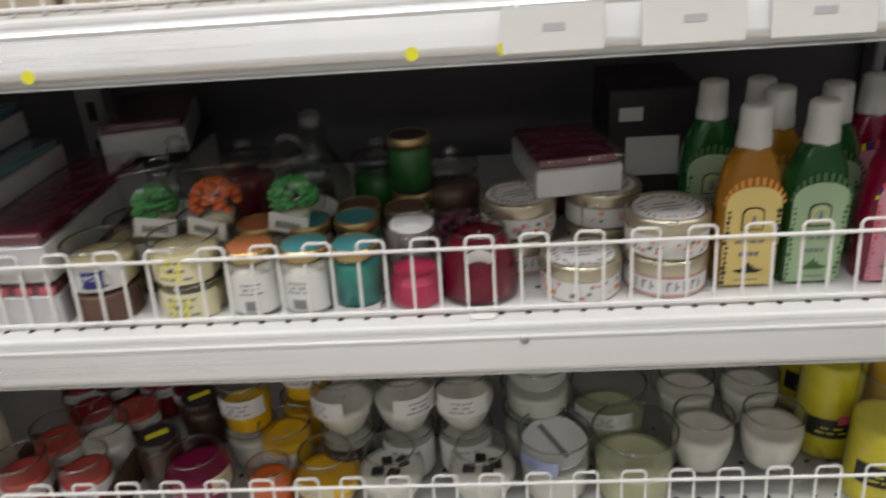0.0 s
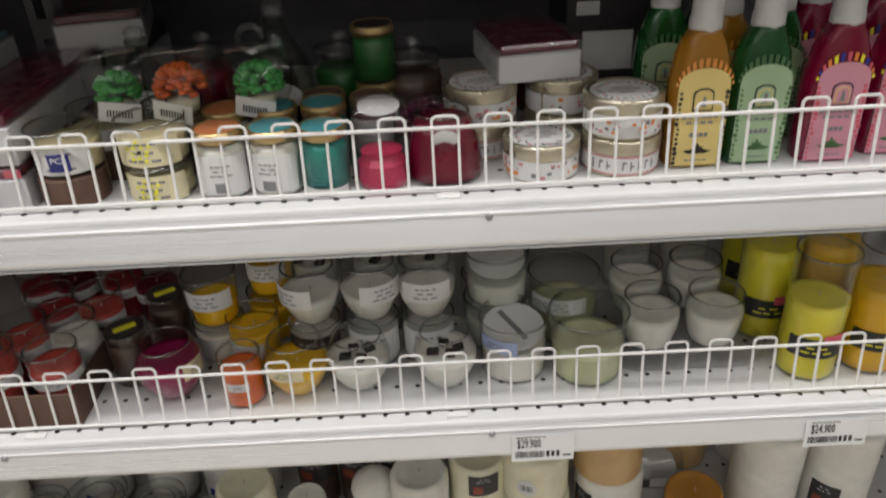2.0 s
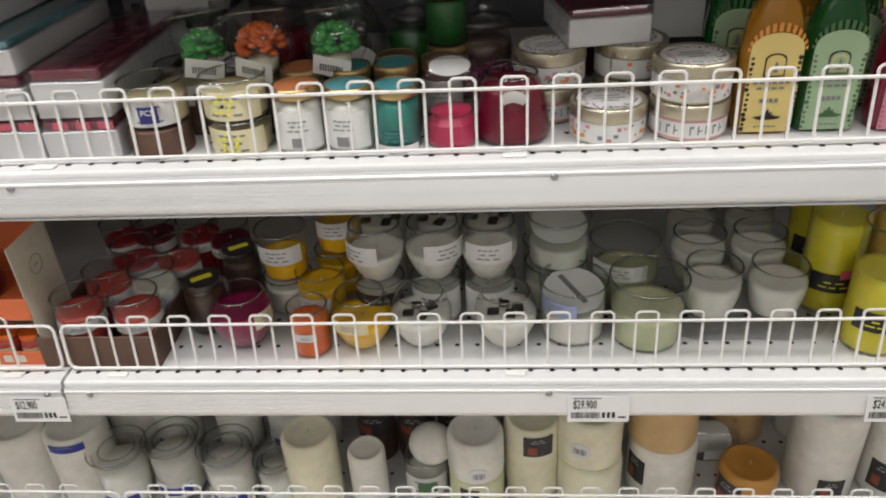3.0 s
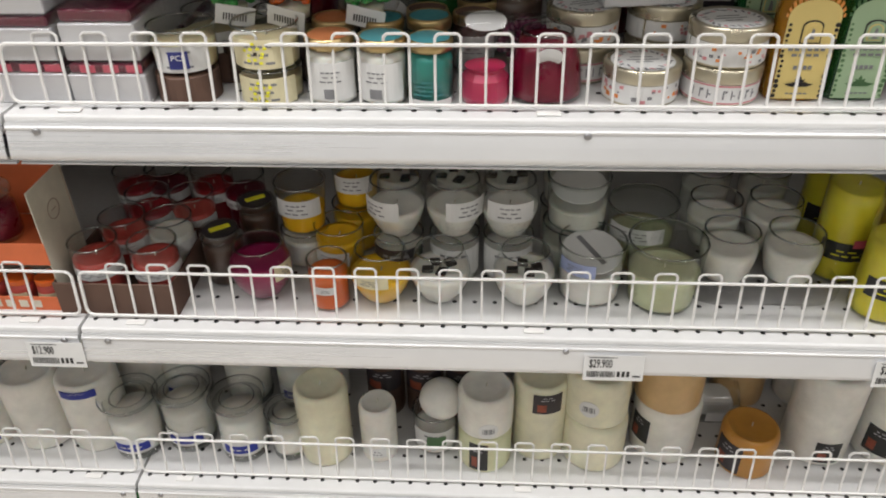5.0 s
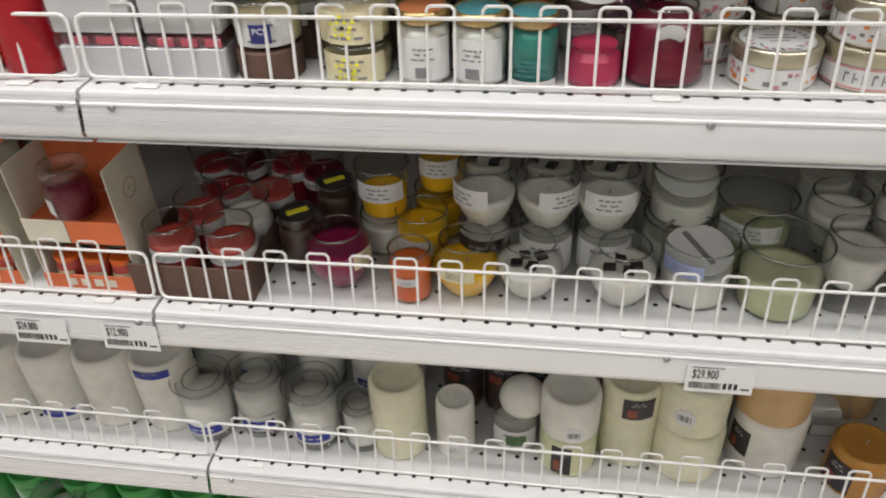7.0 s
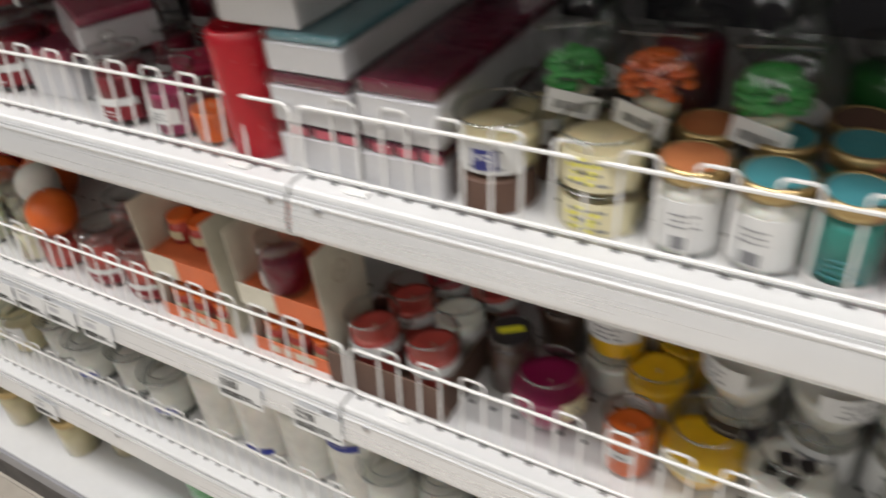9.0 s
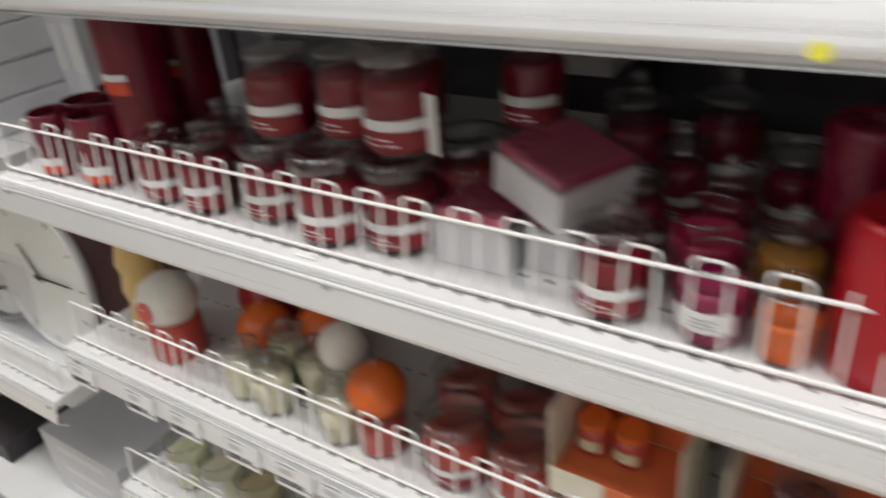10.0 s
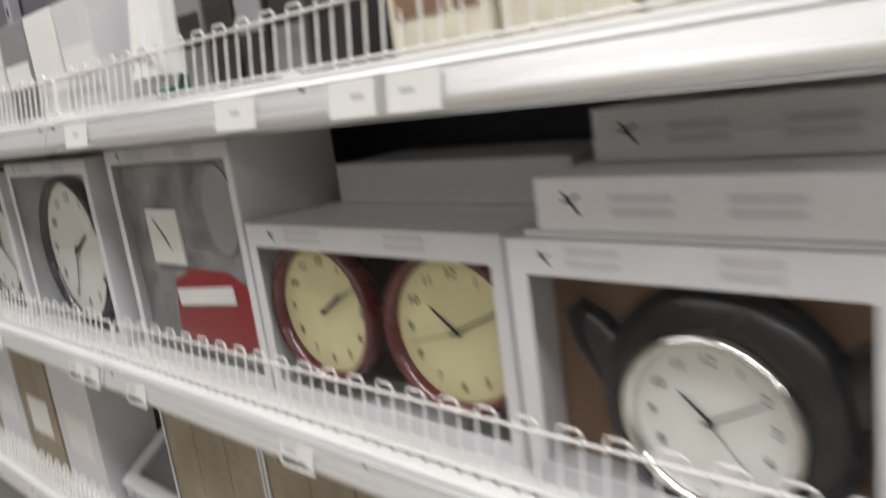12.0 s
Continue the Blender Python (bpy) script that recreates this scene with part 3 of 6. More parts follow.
    for sx in (-1, 1):
        vine = bmesh.new()
        for k in range(15):
            disc_bm(vine, rng.uniform(0.0011, 0.0024), (sx * (lw - 0.0022 + rng.uniform(-0.001, 0.0012)), -d - 0.0009, (0.006 + k * 0.0046) * s), 6, 0.0004, (0, 1, 0))
        part("vine_print", vine, M_LEAF if liq == L_GREEN else (M_BROWNDARK if liq == L_AMBER else M_ROSE), b)
    return b


def round_sticker(parent, r, zc, size, turn=0.0):
    """A round white barcode sticker bent round a candle."""
    bm, n = bmesh.new(), 24
    def on(q, a, u):
        turned = radians(-90 + turn) + size * u * math.cos(a) / r
        return bm.verts.new((q * math.cos(turned), q * math.sin(turned), zc + size * u * math.sin(a)))
    rings = [[on(q, 2 * math.pi * k / n, u) for k in range(n)] for q, u in ((r + 0.0002, 1.0), (r + 0.0008, 1.0), (r + 0.0008, 0.5))]
    for a, b in zip(rings, rings[1:]):
        for k in range(n):
            bm.faces.new((a[k], a[(k + 1) % n], b[(k + 1) % n], b[k]))
    bm.faces.new(rings[-1])
    part("sticker", bm, M_PAPER, parent, "round white barcode sticker")
    bm = bmesh.new()
    for k in range(8):
        a = -90 + turn + math.degrees(size / r) * (-0.6 + 0.155 * k)
        arc_bm(r + 0.0010, a, a + math.degrees(0.0006 / r) * (1 + k % 3), zc - size * 0.35, zc + size * 0.35, 0.0002, 1, bm=bm)
    part("barcode", bm, M_INKGREY, parent)


def pillar(x, y, z, r, h, mat, desc, label=None, turn=0.0, lab=(0.1, 0.4), half=30, top=None, tilt=0.0, sticker=0.0):
    p = thing("pillar_candle", pose(x, y, z, 0, tilt, 0), desc, "candle", "pillar candles")
    part("wax", lathe_bm([(0, 0), (r * 0.93, 0), (r * 0.985, 0.002), (r, 0.006), (r, h * 0.5), (r, h - 0.011), (r * 0.985, h - 0.0065), (r * 0.95, h - 0.003), (r * 0.89, h - 0.0006), (r * 0.83, h), (r * 0.76, h - 0.0016), (r * 0.5, h - 0.0026), (r * 0.2, h - 0.003), (0, h - 0.003)], 40), mat, p, "", True)
    part("wick", rod_bm(bmesh.new(), (0, 0, h - 0.004), (0.001, 0.001, h + 0.003), 0.0007, 5), M_WICK, p)
    if sticker:
        round_sticker(p, r, h * sticker, 0.0125, turn)
    if label:
        label_on(p, r + 0.0004, h * lab[0], h * lab[1], turn, half, label)
        z0, z1 = h * lab[0], h * lab[1]
        if label is M_PAPER:
            bars_on(p, r + 0.0011, z0 + (z1 - z0) * 0.2, z1 - (z1 - z0) * 0.2, turn, half * 0.6, 2, M_INKGREY)
        else:
            bars_on(p, r + 0.0011, z0 + (z1 - z0) * 0.68, z1 - (z1 - z0) * 0.08, turn, half * 0.5, 2, M_INKPALE)
            if label is M_INK or label is M_DARKCARTON:
                part("picture", arc_bm(r + 0.0011, -90 + turn - half * 0.7, -90 + turn - half * 0.1, z0 + (z1 - z0) * 0.12, z0 + (z1 - z0) * 0.5, 0.0003, 4), M_TERRACOTTA, p)
    return p


M_TERRACOTTA = surface("terracotta_print", (0.30, 0.07, 0.035), 0.5, vary=0.3, stain=120, bump=0)


def gift_box(x0, x1, y0, y1, z, h, lid_mat, desc, turn=0.0, squares=False, tilt=0.0):
    """A white carton with a coloured glossy lid under film; placed by its front edge."""
    w, d = x1 - x0, y1 - y0
    g = thing("gift_box", pose((x0 + x1) / 2, y0, z, 0, tilt, turn), desc, "box", "gift boxes")
    part("tray", box_bm((-w / 2, 0, 0), (w / 2, d, h * 0.72), 0.0012), M_WHITEGLOSS, g)
    part("lid", box_bm((-w / 2 + 0.002, 0.002, h * 0.722), (w / 2 - 0.002, d - 0.002, h * 0.97), 0.003, 2), lid_mat, g, "glossy film-covered lid")
    part("film_edge", box_bm((-w / 2 - 0.0012, -0.0012, h * 0.70), (w / 2 + 0.0012, d, h * 0.742), 0.0005), G_FILM, g)
    part("film_wrap", box_bm((-w / 2 - 0.002, -0.002, 0.0004), (w / 2 + 0.002, d + 0.001, h + 0.0006), 0.003, 2), G_WRAP, g, "crinkled clear film wrap")
    if squares:
        for k in range(3):
            bm = bmesh.new()
            cx = -w * 0.32 + k * w * 0.3
            flat_patch(bm, [(cx, h * 0.76), (cx + w * 0.2, h * 0.76), (cx + w * 0.2, h * 0.94), (cx, h * 0.94)], 0.0015)
            part("window_square", bm, M_ROSE, g)
    return g


def flower_candle(x, y, z, mat, desc, turn=0.0, r=0.024):
    f = thing("flower_candle", pose(x, y, z, 0, 0, turn), desc, "candle", "flower candles")
    rng = random.Random(int(abs(x) * 5000))
    bm = bmesh.new()
    for k in range(90):
        u, a = rng.uniform(-0.35, 1), rng.uniform(0, 6.283)
        q = math.sqrt(1 - min(1, u * u))
        d = Vector((q * math.cos(a), q * math.sin(a), u * 0.85))
        m = Matrix.Translation(d * r * 0.80 + Vector((0, 0, r * 0.95))) @ d.to_track_quat("Z", "Y").to_matrix().to_4x4() @ Matrix.Diagonal((1.0, 0.6, 1.15, 1))
        bmesh.ops.create_icosphere(bm, subdivisions=1, radius=0.0052, matrix=m)
    tagged(part("petals", bm, mat, f, "", True), kind="stuff")
    part("base", lathe_bm([(0, 0), (r * 0.55, 0), (r * 0.62, r * 0.5), (0, r * 0.6)], 18), W_IVORY, f, "", True)
    # crumpled clear bag with a folded top
    bag = loft_bm([(r * 0.9, r * 0.8, 0.0005), (r * 1.25, r * 1.05, 0.012), (r * 1.3, r * 1.05, 0.03), (r * 1.25, r * 0.6, 0.046), (r * 1.2, r * 0.06, 0.058)], 22, 2.4)
    for v in bag.verts:
        n = noise.noise_vector(v.co * 90)
        v.co += n * 0.0022
    part("bag", bag, G_FILM, f, "clear plastic bag", True)
    tag = box_bm((-0.018, -r * 1.08 - 0.0012, 0.001), (0.018, -r * 1.08, 0.020), 0.0003)
    part("tag", tag, M_PAPER, f, "white barcode sticker", at=pose(0, 0, 0, 8, 12, 0))
    fold = bmesh.new()
    rod_bm(fold, (-r * 1.1, -0.004, 0.052), (r * 1.1, -0.002, 0.056), 0.0011, 5)
    part("bag_seal", fold, G_RIM, f, "folded clear bag seal")
    bars = bmesh.new()
    for k in range(9):
        box_bm((-0.011 + k * 0.0025, -r * 1.08 - 0.0018, 0.006), (-0.0098 + k * 0.0025, -r * 1.08 - 0.0013, 0.0125), bm=bars)
    part("barcode", bars, M_INK, f, at=pose(0, 0, 0, 8, 12, 0))
    return f


def apothecary(x, y, z, r, h, mat, desc, knob=True, turn=0.0, label=True, flat_lid=False):
    """A big glass jar candle with a glass lid."""
    j = thing("jar_candle", pose(x, y, z, 0, 0, turn), desc, "candle", "apothecary jars")
    hb = h * (0.72 if knob else 0.8)
    part("glass", lathe_bm([(0, 0), (r * 0.9, 0), (r * 0.98, 0.004), (r, hb * 0.15), (r, hb * 0.78), (r * 0.92, hb * 0.88), (r * 0.84, hb * 0.94), (r * 0.9, hb), (r * 0.8, hb), (r * 0.8, hb * 0.95)], 30), G_CLEAR, j, "", True)
    part("wax", lathe_bm([(0, 0.006), (r - 0.0012, 0.006), (r - 0.001, hb * 0.77), (r * 0.85, hb * 0.83), (0, hb * 0.79)], 28), mat, j, "", True)
    if knob:
        prof = [(0, hb + 0.001), (r * 0.88, hb + 0.001), (r * 0.98, hb + 0.004), (r * 0.97, hb + 0.009), (r * 0.7, hb + h * 0.09), (r * 0.24, hb + h * 0.12), (r * 0.18, hb + h * 0.15), (r * 0.3, hb + h * 0.19), (r * 0.33, hb + h * 0.225), (r * 0.2, hb + h * 0.265), (0, hb + h * 0.275)]
    else:
        prof = [(0, hb + 0.001), (r * 0.9, hb + 0.001), (r * 1.02, hb + 0.004), (r * 1.02, h * 0.95), (r * 0.96, h), (r * 0.62, h), (r * 0.56, h * 0.95), (0, h * 0.95)]
    part("lid", lathe_bm(prof, 30), G_LID, j, "heavy clear glass lid", True)
    if label:
        label_on(j, r + 0.0005, hb * 0.36, hb * 0.48, 0, 70, M_PAPER)
        label_on(j, r + 0.0005, hb * 0.14, hb * 0.35, 0, 70, M_REDPAPER, "label_lower", "dark red paper label")
        bars_on(j, r + 0.0012, hb * 0.17, hb * 0.30, -5, 40, 2, M_PAPER)
    return j


G_LID = thin_glass("lid_glass", (0.965, 0.97, 0.965), 0.7, 0.16, 0.1)
G_RING = thin_glass("ring_glass", (0.985, 0.99, 0.985), 0.75, 0.12, 0.07)
G_RIM = thin_glass("rim_glass", (0.72, 0.74, 0.73), 0.6, 0.06, 0.22)
M_REDPAPER = surface("red_paper", (0.22, 0.012, 0.02), 0.5)


def text_part(words, size, parent, at, material):
    ob = new("lettering", GLYPHS[words])
    ob.parent = parent
    ob.matrix_basis = at @ Matrix.Diagonal((size, size, 0.2, 1))
    return ob


def price_tag(x, lip, words="", w=0.064, h=0.032, dz=-0.030, roll=0.0, plain=False):
    t = thing("price_tag", pose(x, FRONT - 0.0106, lip + dz, -8, roll, 0), "white paper price tag in the shelf ticket channel", "price tag", "price tags")
    part("card", box_bm((-w / 2, 0, -h / 2), (w / 2, 0.0006, h / 2), 0.0002), M_PAPER, t)
    if plain:
        part("print", box_bm((-w * 0.1, -0.0003, -h * 0.05), (w * 0.12, -0.0001, h * 0.12)), M_INKPALE, t)
        return t
    bars = bmesh.new()
    rng = random.Random(int(abs(x) * 7919))
    px = -w * 0.44
    while px < w * 0.02:
        b = rng.uniform(0.0005, 0.0014)
        box_bm((px, -0.0003, -h * 0.36), (px + b, -0.0001, -h * 0.12), bm=bars)
        px += b + rng.uniform(0.0004, 0.001)
    for k in range(3):
        box_bm((w * (0.06 + 0.08 * k), -0.0003, -h * 0.34), (w * (0.11 + 0.08 * k), -0.0001, -h * 0.12), bm=bars)
    box_bm((w * 0.32, -0.0003, -h * 0.34), (w * 0.45, -0.0001, -h * 0.28), bm=bars)
    box_bm((-w * 0.42, -0.0003, h * 0.405), (w * 0.05, -0.0001, h * 0.43), bm=bars)
    part("barcode", bars, M_INK, t)
    if words:
        text_part(words, h * 0.36, t, pose(-w * 0.22, -0.0004, h * 0.17, 90, 0, 0) @ Matrix.Diagonal((0.66, 1.3, 1, 1)), M_INK)
    else:
        bm = box_bm((-w * 0.38, -0.0003, h * 0.05), (-w * 0.02, -0.0001, h * 0.27))
        part("print", bm, M_INKPALE, t)
    return t


def dot_sticker(x, lip, dz=-0.0285):
    bm = bmesh.new()
    disc_bm(bm, 0.0048, (0, 0, 0), 18, 0.0006, (0, 1, 0))
    return solid("round_sticker", bm, M_YELLOWSTK, pose(x, FRONT - 0.0098, lip + dz, -4), "small round yellow sticker on the shelf edge", "sticker", "yellow stickers")


def carton(name, w, d, h, mat, x, y, z, desc, group=""):
    """A folded carton: body, tucked top flap and a pasted label on its front."""
    c = thing(name, pose(x, y, z), desc, "box", group)
    part("body", box_bm((-w / 2, 0, 0), (w / 2, d, h - 0.0008), 0.0012), mat, c)
    part("flap", box_bm((-w / 2 + 0.001, 0.0008, h - 0.0008), (w / 2 - 0.001, d * 0.96, h - 0.0001), 0.0002), mat, c)
    part("label", box_bm((-w * 0.3, -0.0004, h * 0.3), (w * 0.3, 0.0002, h * 0.62)), M_PAPER, c)
    return c


# ---- bay of candles, upper shelf ----
Z = Z2
gift_box(-0.460, -0.388, 0.646, 0.86, Z, 0.040, M_BURGUNDY, "white gift box with a burgundy lid, lower one of a stack", squares=True)
gift_box(-0.458, -0.389, 0.649, 0.865, Z + 0.0408, 0.047, M_BURGUNDY, "white gift box with a burgundy lid, upper one of a stack")
gift_box(-0.541, -0.464, 0.648, 0.84, Z, 0.040, M_BURGUNDY, "white gift box with burgundy lid under a tall stack", squares=True)
gift_box(-0.541, -0.465, 0.648, 0.84, Z + 0.0408, 0.041, M_BURGUNDY, "white gift box with a burgundy lid in a tall stack")
gift_box(-0.538, -0.466, 0.650, 0.85, Z + 0.0825, 0.031, M_TEALGLOSS, "white gift box with a teal lid in a tall stack")
gift_box(-0.582, -0.504, 0.654, 0.86, Z + 0.1142, 0.037, M_TEALGLOSS, "white gift box with a teal lid topping a stack")
for jx, jy, jm in ((-0.20, 0.81, W_BROWNIE), (-0.13, 0.84, W_DARKGREEN), (-0.055, 0.80, W_BROWNIE), (0.045, 0.86, W_DARKRED), (-0.27, 0.86, W_DARKRED)):
    apothecary(jx, jy, Z, 0.029, 0.098, jm, "dark jar candle with a clear glass lid, in shade", label=False)
gift_box(-0.465, -0.365, 0.88, 1.03, Z, 0.08, M_DARKCARTON, "dark gift box at the back of the shelf")
gift_box(-0.43, -0.34, 0.87, 1.02, Z + 0.08, 0.04, M_BURGUNDY, "white and burgundy gift box on a dark one", turn=14)

k1 = thing("kraft_drum", pose(-0.346, 0.664, Z), "round brown cardboard drum under a candle", "box")
part("drum", lathe_bm([(0, 0), (0.028, 0), (0.029, 0.001), (0.029, 0.026), (0.028, 0.027), (0, 0.027)], 30), M_BROWN, k1, "", False)
glass_candle(-0.346, 0.664, Z + 0.027, 0.0285, 0.04, 0.75, W_CREAM, "cream candle in a clear glass with a white label", r1=0.031, label=M_PAPER, lab=(0.1, 0.7), turn=10)
c = glass_candle(-0.274, 0.662, Z, 0.0285, 0.031, 0.8, W_CREAM, "cream candle with a yellow flower label, under another", r1=0.0295, label=M_PAPERCREAM, lab=(0.05, 0.85), half=60)
c2 = glass_candle(-0.274, 0.662, Z + 0.032, 0.0285, 0.038, 0.8, W_CREAM, "cream candle with a yellow flower label, on top of another", r1=0.0305, label=M_PAPERCREAM, lab=(0.1, 0.8), half=60)
for cc, zz in ((c, 0.014), (c2, 0.018)):
    bm = bmesh.new()
    for k in range(11):
        a = k * 0.571
        q = (0.6, 1.0)[k % 2]
        arc_bm(0.0305, -96 + 20 * q * math.cos(a) - 3, -96 + 20 * q * math.cos(a) + 3, zz + 0.009 * q * math.sin(a) - 0.0012, zz + 0.009 * q * math.sin(a) + 0.0012, 0.0004, 2, bm=bm)
    part("flower_print", bm, M_YELLOWSTK, cc)
    bm = bmesh.new()
    arc_bm(0.0307, -99, -93, zz - 0.0015, zz + 0.0015, 0.0004, 3, bm=bm)
    part("flower_heart", bm, M_BROWNDARK, cc)
bm = bmesh.new()
arc_bm(0.0318, -98, -66, 0.008, 0.024, 0.0004, 6, bm=bm)
part("navy_label", bm, M_NAVY, [o for o in scene.objects if o.name.startswith("glass_candle")][0], "navy blue label panel")
pcs = GLYPHS["PCS"].copy()
pcs.materials.clear()
pcs.materials.append(M_PAPER)
GLYPHS["PCS white"] = pcs
text_part("PCS white", 0.0075, [o for o in scene.objects if o.name.startswith("glass_candle")][0], pose(0.0045, -0.0328, 0.0185, 90, 0, 8), M_PAPER)
solid("small_carton", box_bm((-0.02, 0, 0), (0.02, 0.06, 0.03), 0.001), M_BROWN, pose(-0.31, 0.70, Z), "small brown carton behind the candles", "box")

lidded_jar(-0.220, 0.662, Z, 0.0225, 0.062, W_WHITE, M_ORANGELID, "white candle jar with an orange and gold lid", M_PAPER, 8)
lidded_jar(-0.174, 0.661, Z, 0.0225, 0.061, W_WHITE, M_TEALLID, "white candle jar with a teal and gold lid", M_PAPER, -8)
tj = lidded_jar(-0.132, 0.662, Z, 0.0212, 0.060, W_TEAL, M_TEALLID, "teal candle jar with a teal and gold lid", None)
bars_on(tj, 0.0216, 0.010, 0.026, 0, 40, 4, M_TEALLID)
label_on(tj, 0.0216, 0.001, 0.007, 0, 60, M_PAPER, "base_band")
lidded_jar(-0.135, 0.708, Z, 0.0212, 0.066, W_TEAL, M_TEALLID, "teal candle jar standing in the second row", M_PAPER)
lidded_jar(-0.178, 0.708, Z, 0.0212, 0.064, W_WHITE, M_TEALLID, "white candle jar with a teal lid in the second row", M_PAPER)
lidded_jar(-0.222, 0.709, Z, 0.0212, 0.064, W_WHITE, M_ORANGELID, "white candle jar with an orange lid in the second row", M_PAPER)
for jx, jy, wm in ((-0.095, 0.745, W_BROWNIE), (-0.14, 0.756, W_BROWNIE), (-0.092, 0.79, W_DARKGREEN)):
    lidded_jar(jx, jy, Z, 0.0215, 0.058, wm, M_BROWN, "dark candle jar with a gold lid at the back", M_PAPER)
    if wm == W_DARKGREEN:
        lidded_jar(jx, jy, Z + 0.0582, 0.0215, 0.056, W_DARKGREEN, M_DARKCARTON, "green candle jar with a gold lid stacked on another")
glass_candle(-0.27, 0.726, Z, 0.028, 0.066, 0.8, W_CREAM, "cream candle in clear glass in the second row", label=M_PAPER)
glass_candle(-0.335, 0.728, Z, 0.028, 0.066, 0.8, W_CREAM, "cream candle in clear glass in the second row", label=M_PAPER)
for fx in (-0.311, -0.257, -0.190):
    glass_candle(fx, 0.7165, Z, 0.0185, 0.059, 0.8, W_BROWNIE, "small dark candle in a glass, second row", r1=0.0195, wick=False)
flower_candle(-0.311, 0.720, Z + 0.0606, W_GREEN, "green flower-shaped candle in a clear bag", 14, 0.021)
flower_candle(-0.257, 0.718, Z + 0.0606, W_ORANGE, "orange flower-shaped candle in a clear bag", -8, 0.024)
flower_candle(-0.190, 0.718, Z + 0.0606, W_GREEN, "green flower-shaped candle in a clear bag", -4, 0.023)


def pitcher(x, y, z, h, turn=0.0, desc="clear glass pitcher bottle with an oval white label"):
    p = thing("glass_pitcher", pose(x, y, z, 0, 0, turn), desc, "pitcher", "pitchers")
    r = h * 0.26
    part("body", lathe_bm([(0, 0), (r, 0), (r, h * 0.55), (r * 0.7, h * 0.7), (r * 0.4, h * 0.8), (r * 0.42, h * 0.95), (r * 0.36, h * 0.95), (r * 0.34, h * 0.8), (r * 0.64, h * 0.69), (r * 0.93, h * 0.54), (r * 0.93, 0.005), (0, 0.005)], 26), G_SMOKE, p, "", True)
    part("stopper", lathe_bm([(0, h * 0.94), (r * 0.4, h * 0.95), (r * 0.3, h * 0.98), (r * 0.38, h * 1.03), (r * 0.2, h * 1.07), (0, h * 1.08)], 18), G_LID, p, "", True)
    ring = bmesh.new()
    rings = []
    for k in range(16):
        a = 2 * math.pi * k / 16
        rings.append([ring.verts.new((-r * 0.75 + h * (0.10 + 0.022 * math.cos(c * 0.7854)) * math.cos(a), h * 0.022 * math.sin(c * 0.7854), h * 0.78 + h * (0.10 + 0.022 * math.cos(c * 0.7854)) * math.sin(a))) for c in range(8)])
    for k in range(16):
        for c in range(8):
            ring.faces.new((rings[k][c], rings[k][(c + 1) % 8], rings[(k + 1) % 16][(c + 1) % 8], rings[(k + 1) % 16][c]))
    part("handle", ring, G_LID, p)
    bm = bmesh.new()
    disc_bm(bm, r * 0.75, (0, 0, 0), 24, 0.001, (0, 0, 1))
    part("label", bm, M_PAPER, p, "oval white paper label", at=pose(0, -r - 0.001, h * 0.4, 90, 0, 0) @ Matrix.Diagonal((1, 0.55, 1, 1)))
    return p


pitcher(-0.185, 0.80, Z, 0.13)
pitcher(-0.325, 0.83, Z, 0.105, 10)
p1 = thing("bagged_candle", pose(-0.084, 0.669, Z), "hot pink candle in a clear bag with a white card", "candle")
part("wax", lathe_bm([(0, 0), (0.021, 0), (0.0235, 0.006), (0.022, 0.022), (0.017, 0.028), (0.019, 0.032), (0, 0.034)], 12), W_PINK, p1, "", False)
bg = loft_bm([(0.022, 0.021, 0.0), (0.026, 0.024, 0.01), (0.027, 0.023, 0.035), (0.026, 0.018, 0.058), (0.025, 0.010, 0.078)], 20, 2.6)
for v in bg.verts:
    v.co += noise.noise_vector(v.co * 80) * 0.0018
part("bag", bg, G_FILM, p1, "clear plastic bag", True)
bm = bmesh.new()
disc_bm(bm, 0.017, (0, 0, 0), 24, 0.0006)
part("card", bm, M_PAPER, p1, "oval white card", at=pose(0, 0.006, 0.070, 34, 0, 0) @ Matrix.Diagonal((1.1, 0.66, 1, 1)))
glass_candle(-0.030, 0.680, Z, 0.0345, 0.060, 1.02, W_CRIMSON, "crimson bell-shaped glass candle with a white sticker", r1=0.0235, belly=0.003)
s1 = [o for o in scene.objects if o.name.startswith("glass_candle") and o.parent is None][-1]
bm = bmesh.new()
disc_bm(bm, 0.0095, (0, 0, 0), 20, 0.0006)
part("sticker", bm, M_PAPER, s1, "round white sticker", at=pose(0.001, -0.0282, 0.045, 96, 0, 0) @ Matrix.Diagonal((1.2, 0.85, 1, 1)))
b2 = flower_candle(-0.045, 0.735, Z, W_PURPLE, "dark purple candle in a clear bag at the back", 5, 0.03)

TR, TH = 0.0352, 0.0345
tin(0.055, 0.680, Z, TR, TH, "round candle tin with a floral band", True, 4)
tin(0.126, 0.684, Z, TR + 0.0005, TH, "round candle tin with a lettered band, under another", False, -4)
tin(0.126, 0.685, Z + TH, TR + 0.0005, TH + 0.002, "round candle tin with a pink floral band, on another", True, 10)
tin(0.005, 0.736, Z, TR, TH, "round candle tin with a lettered band, behind the front row", False)
tin(0.006, 0.737, Z + TH, TR, TH, "round candle tin with a floral band, stacked behind", True, 22)
tin(0.083, 0.752, Z, TR, TH, "round candle tin in the back row", True)
tin(0.083, 0.752, Z + TH, TR, TH, "round candle tin stacked in the back row", True, 50)
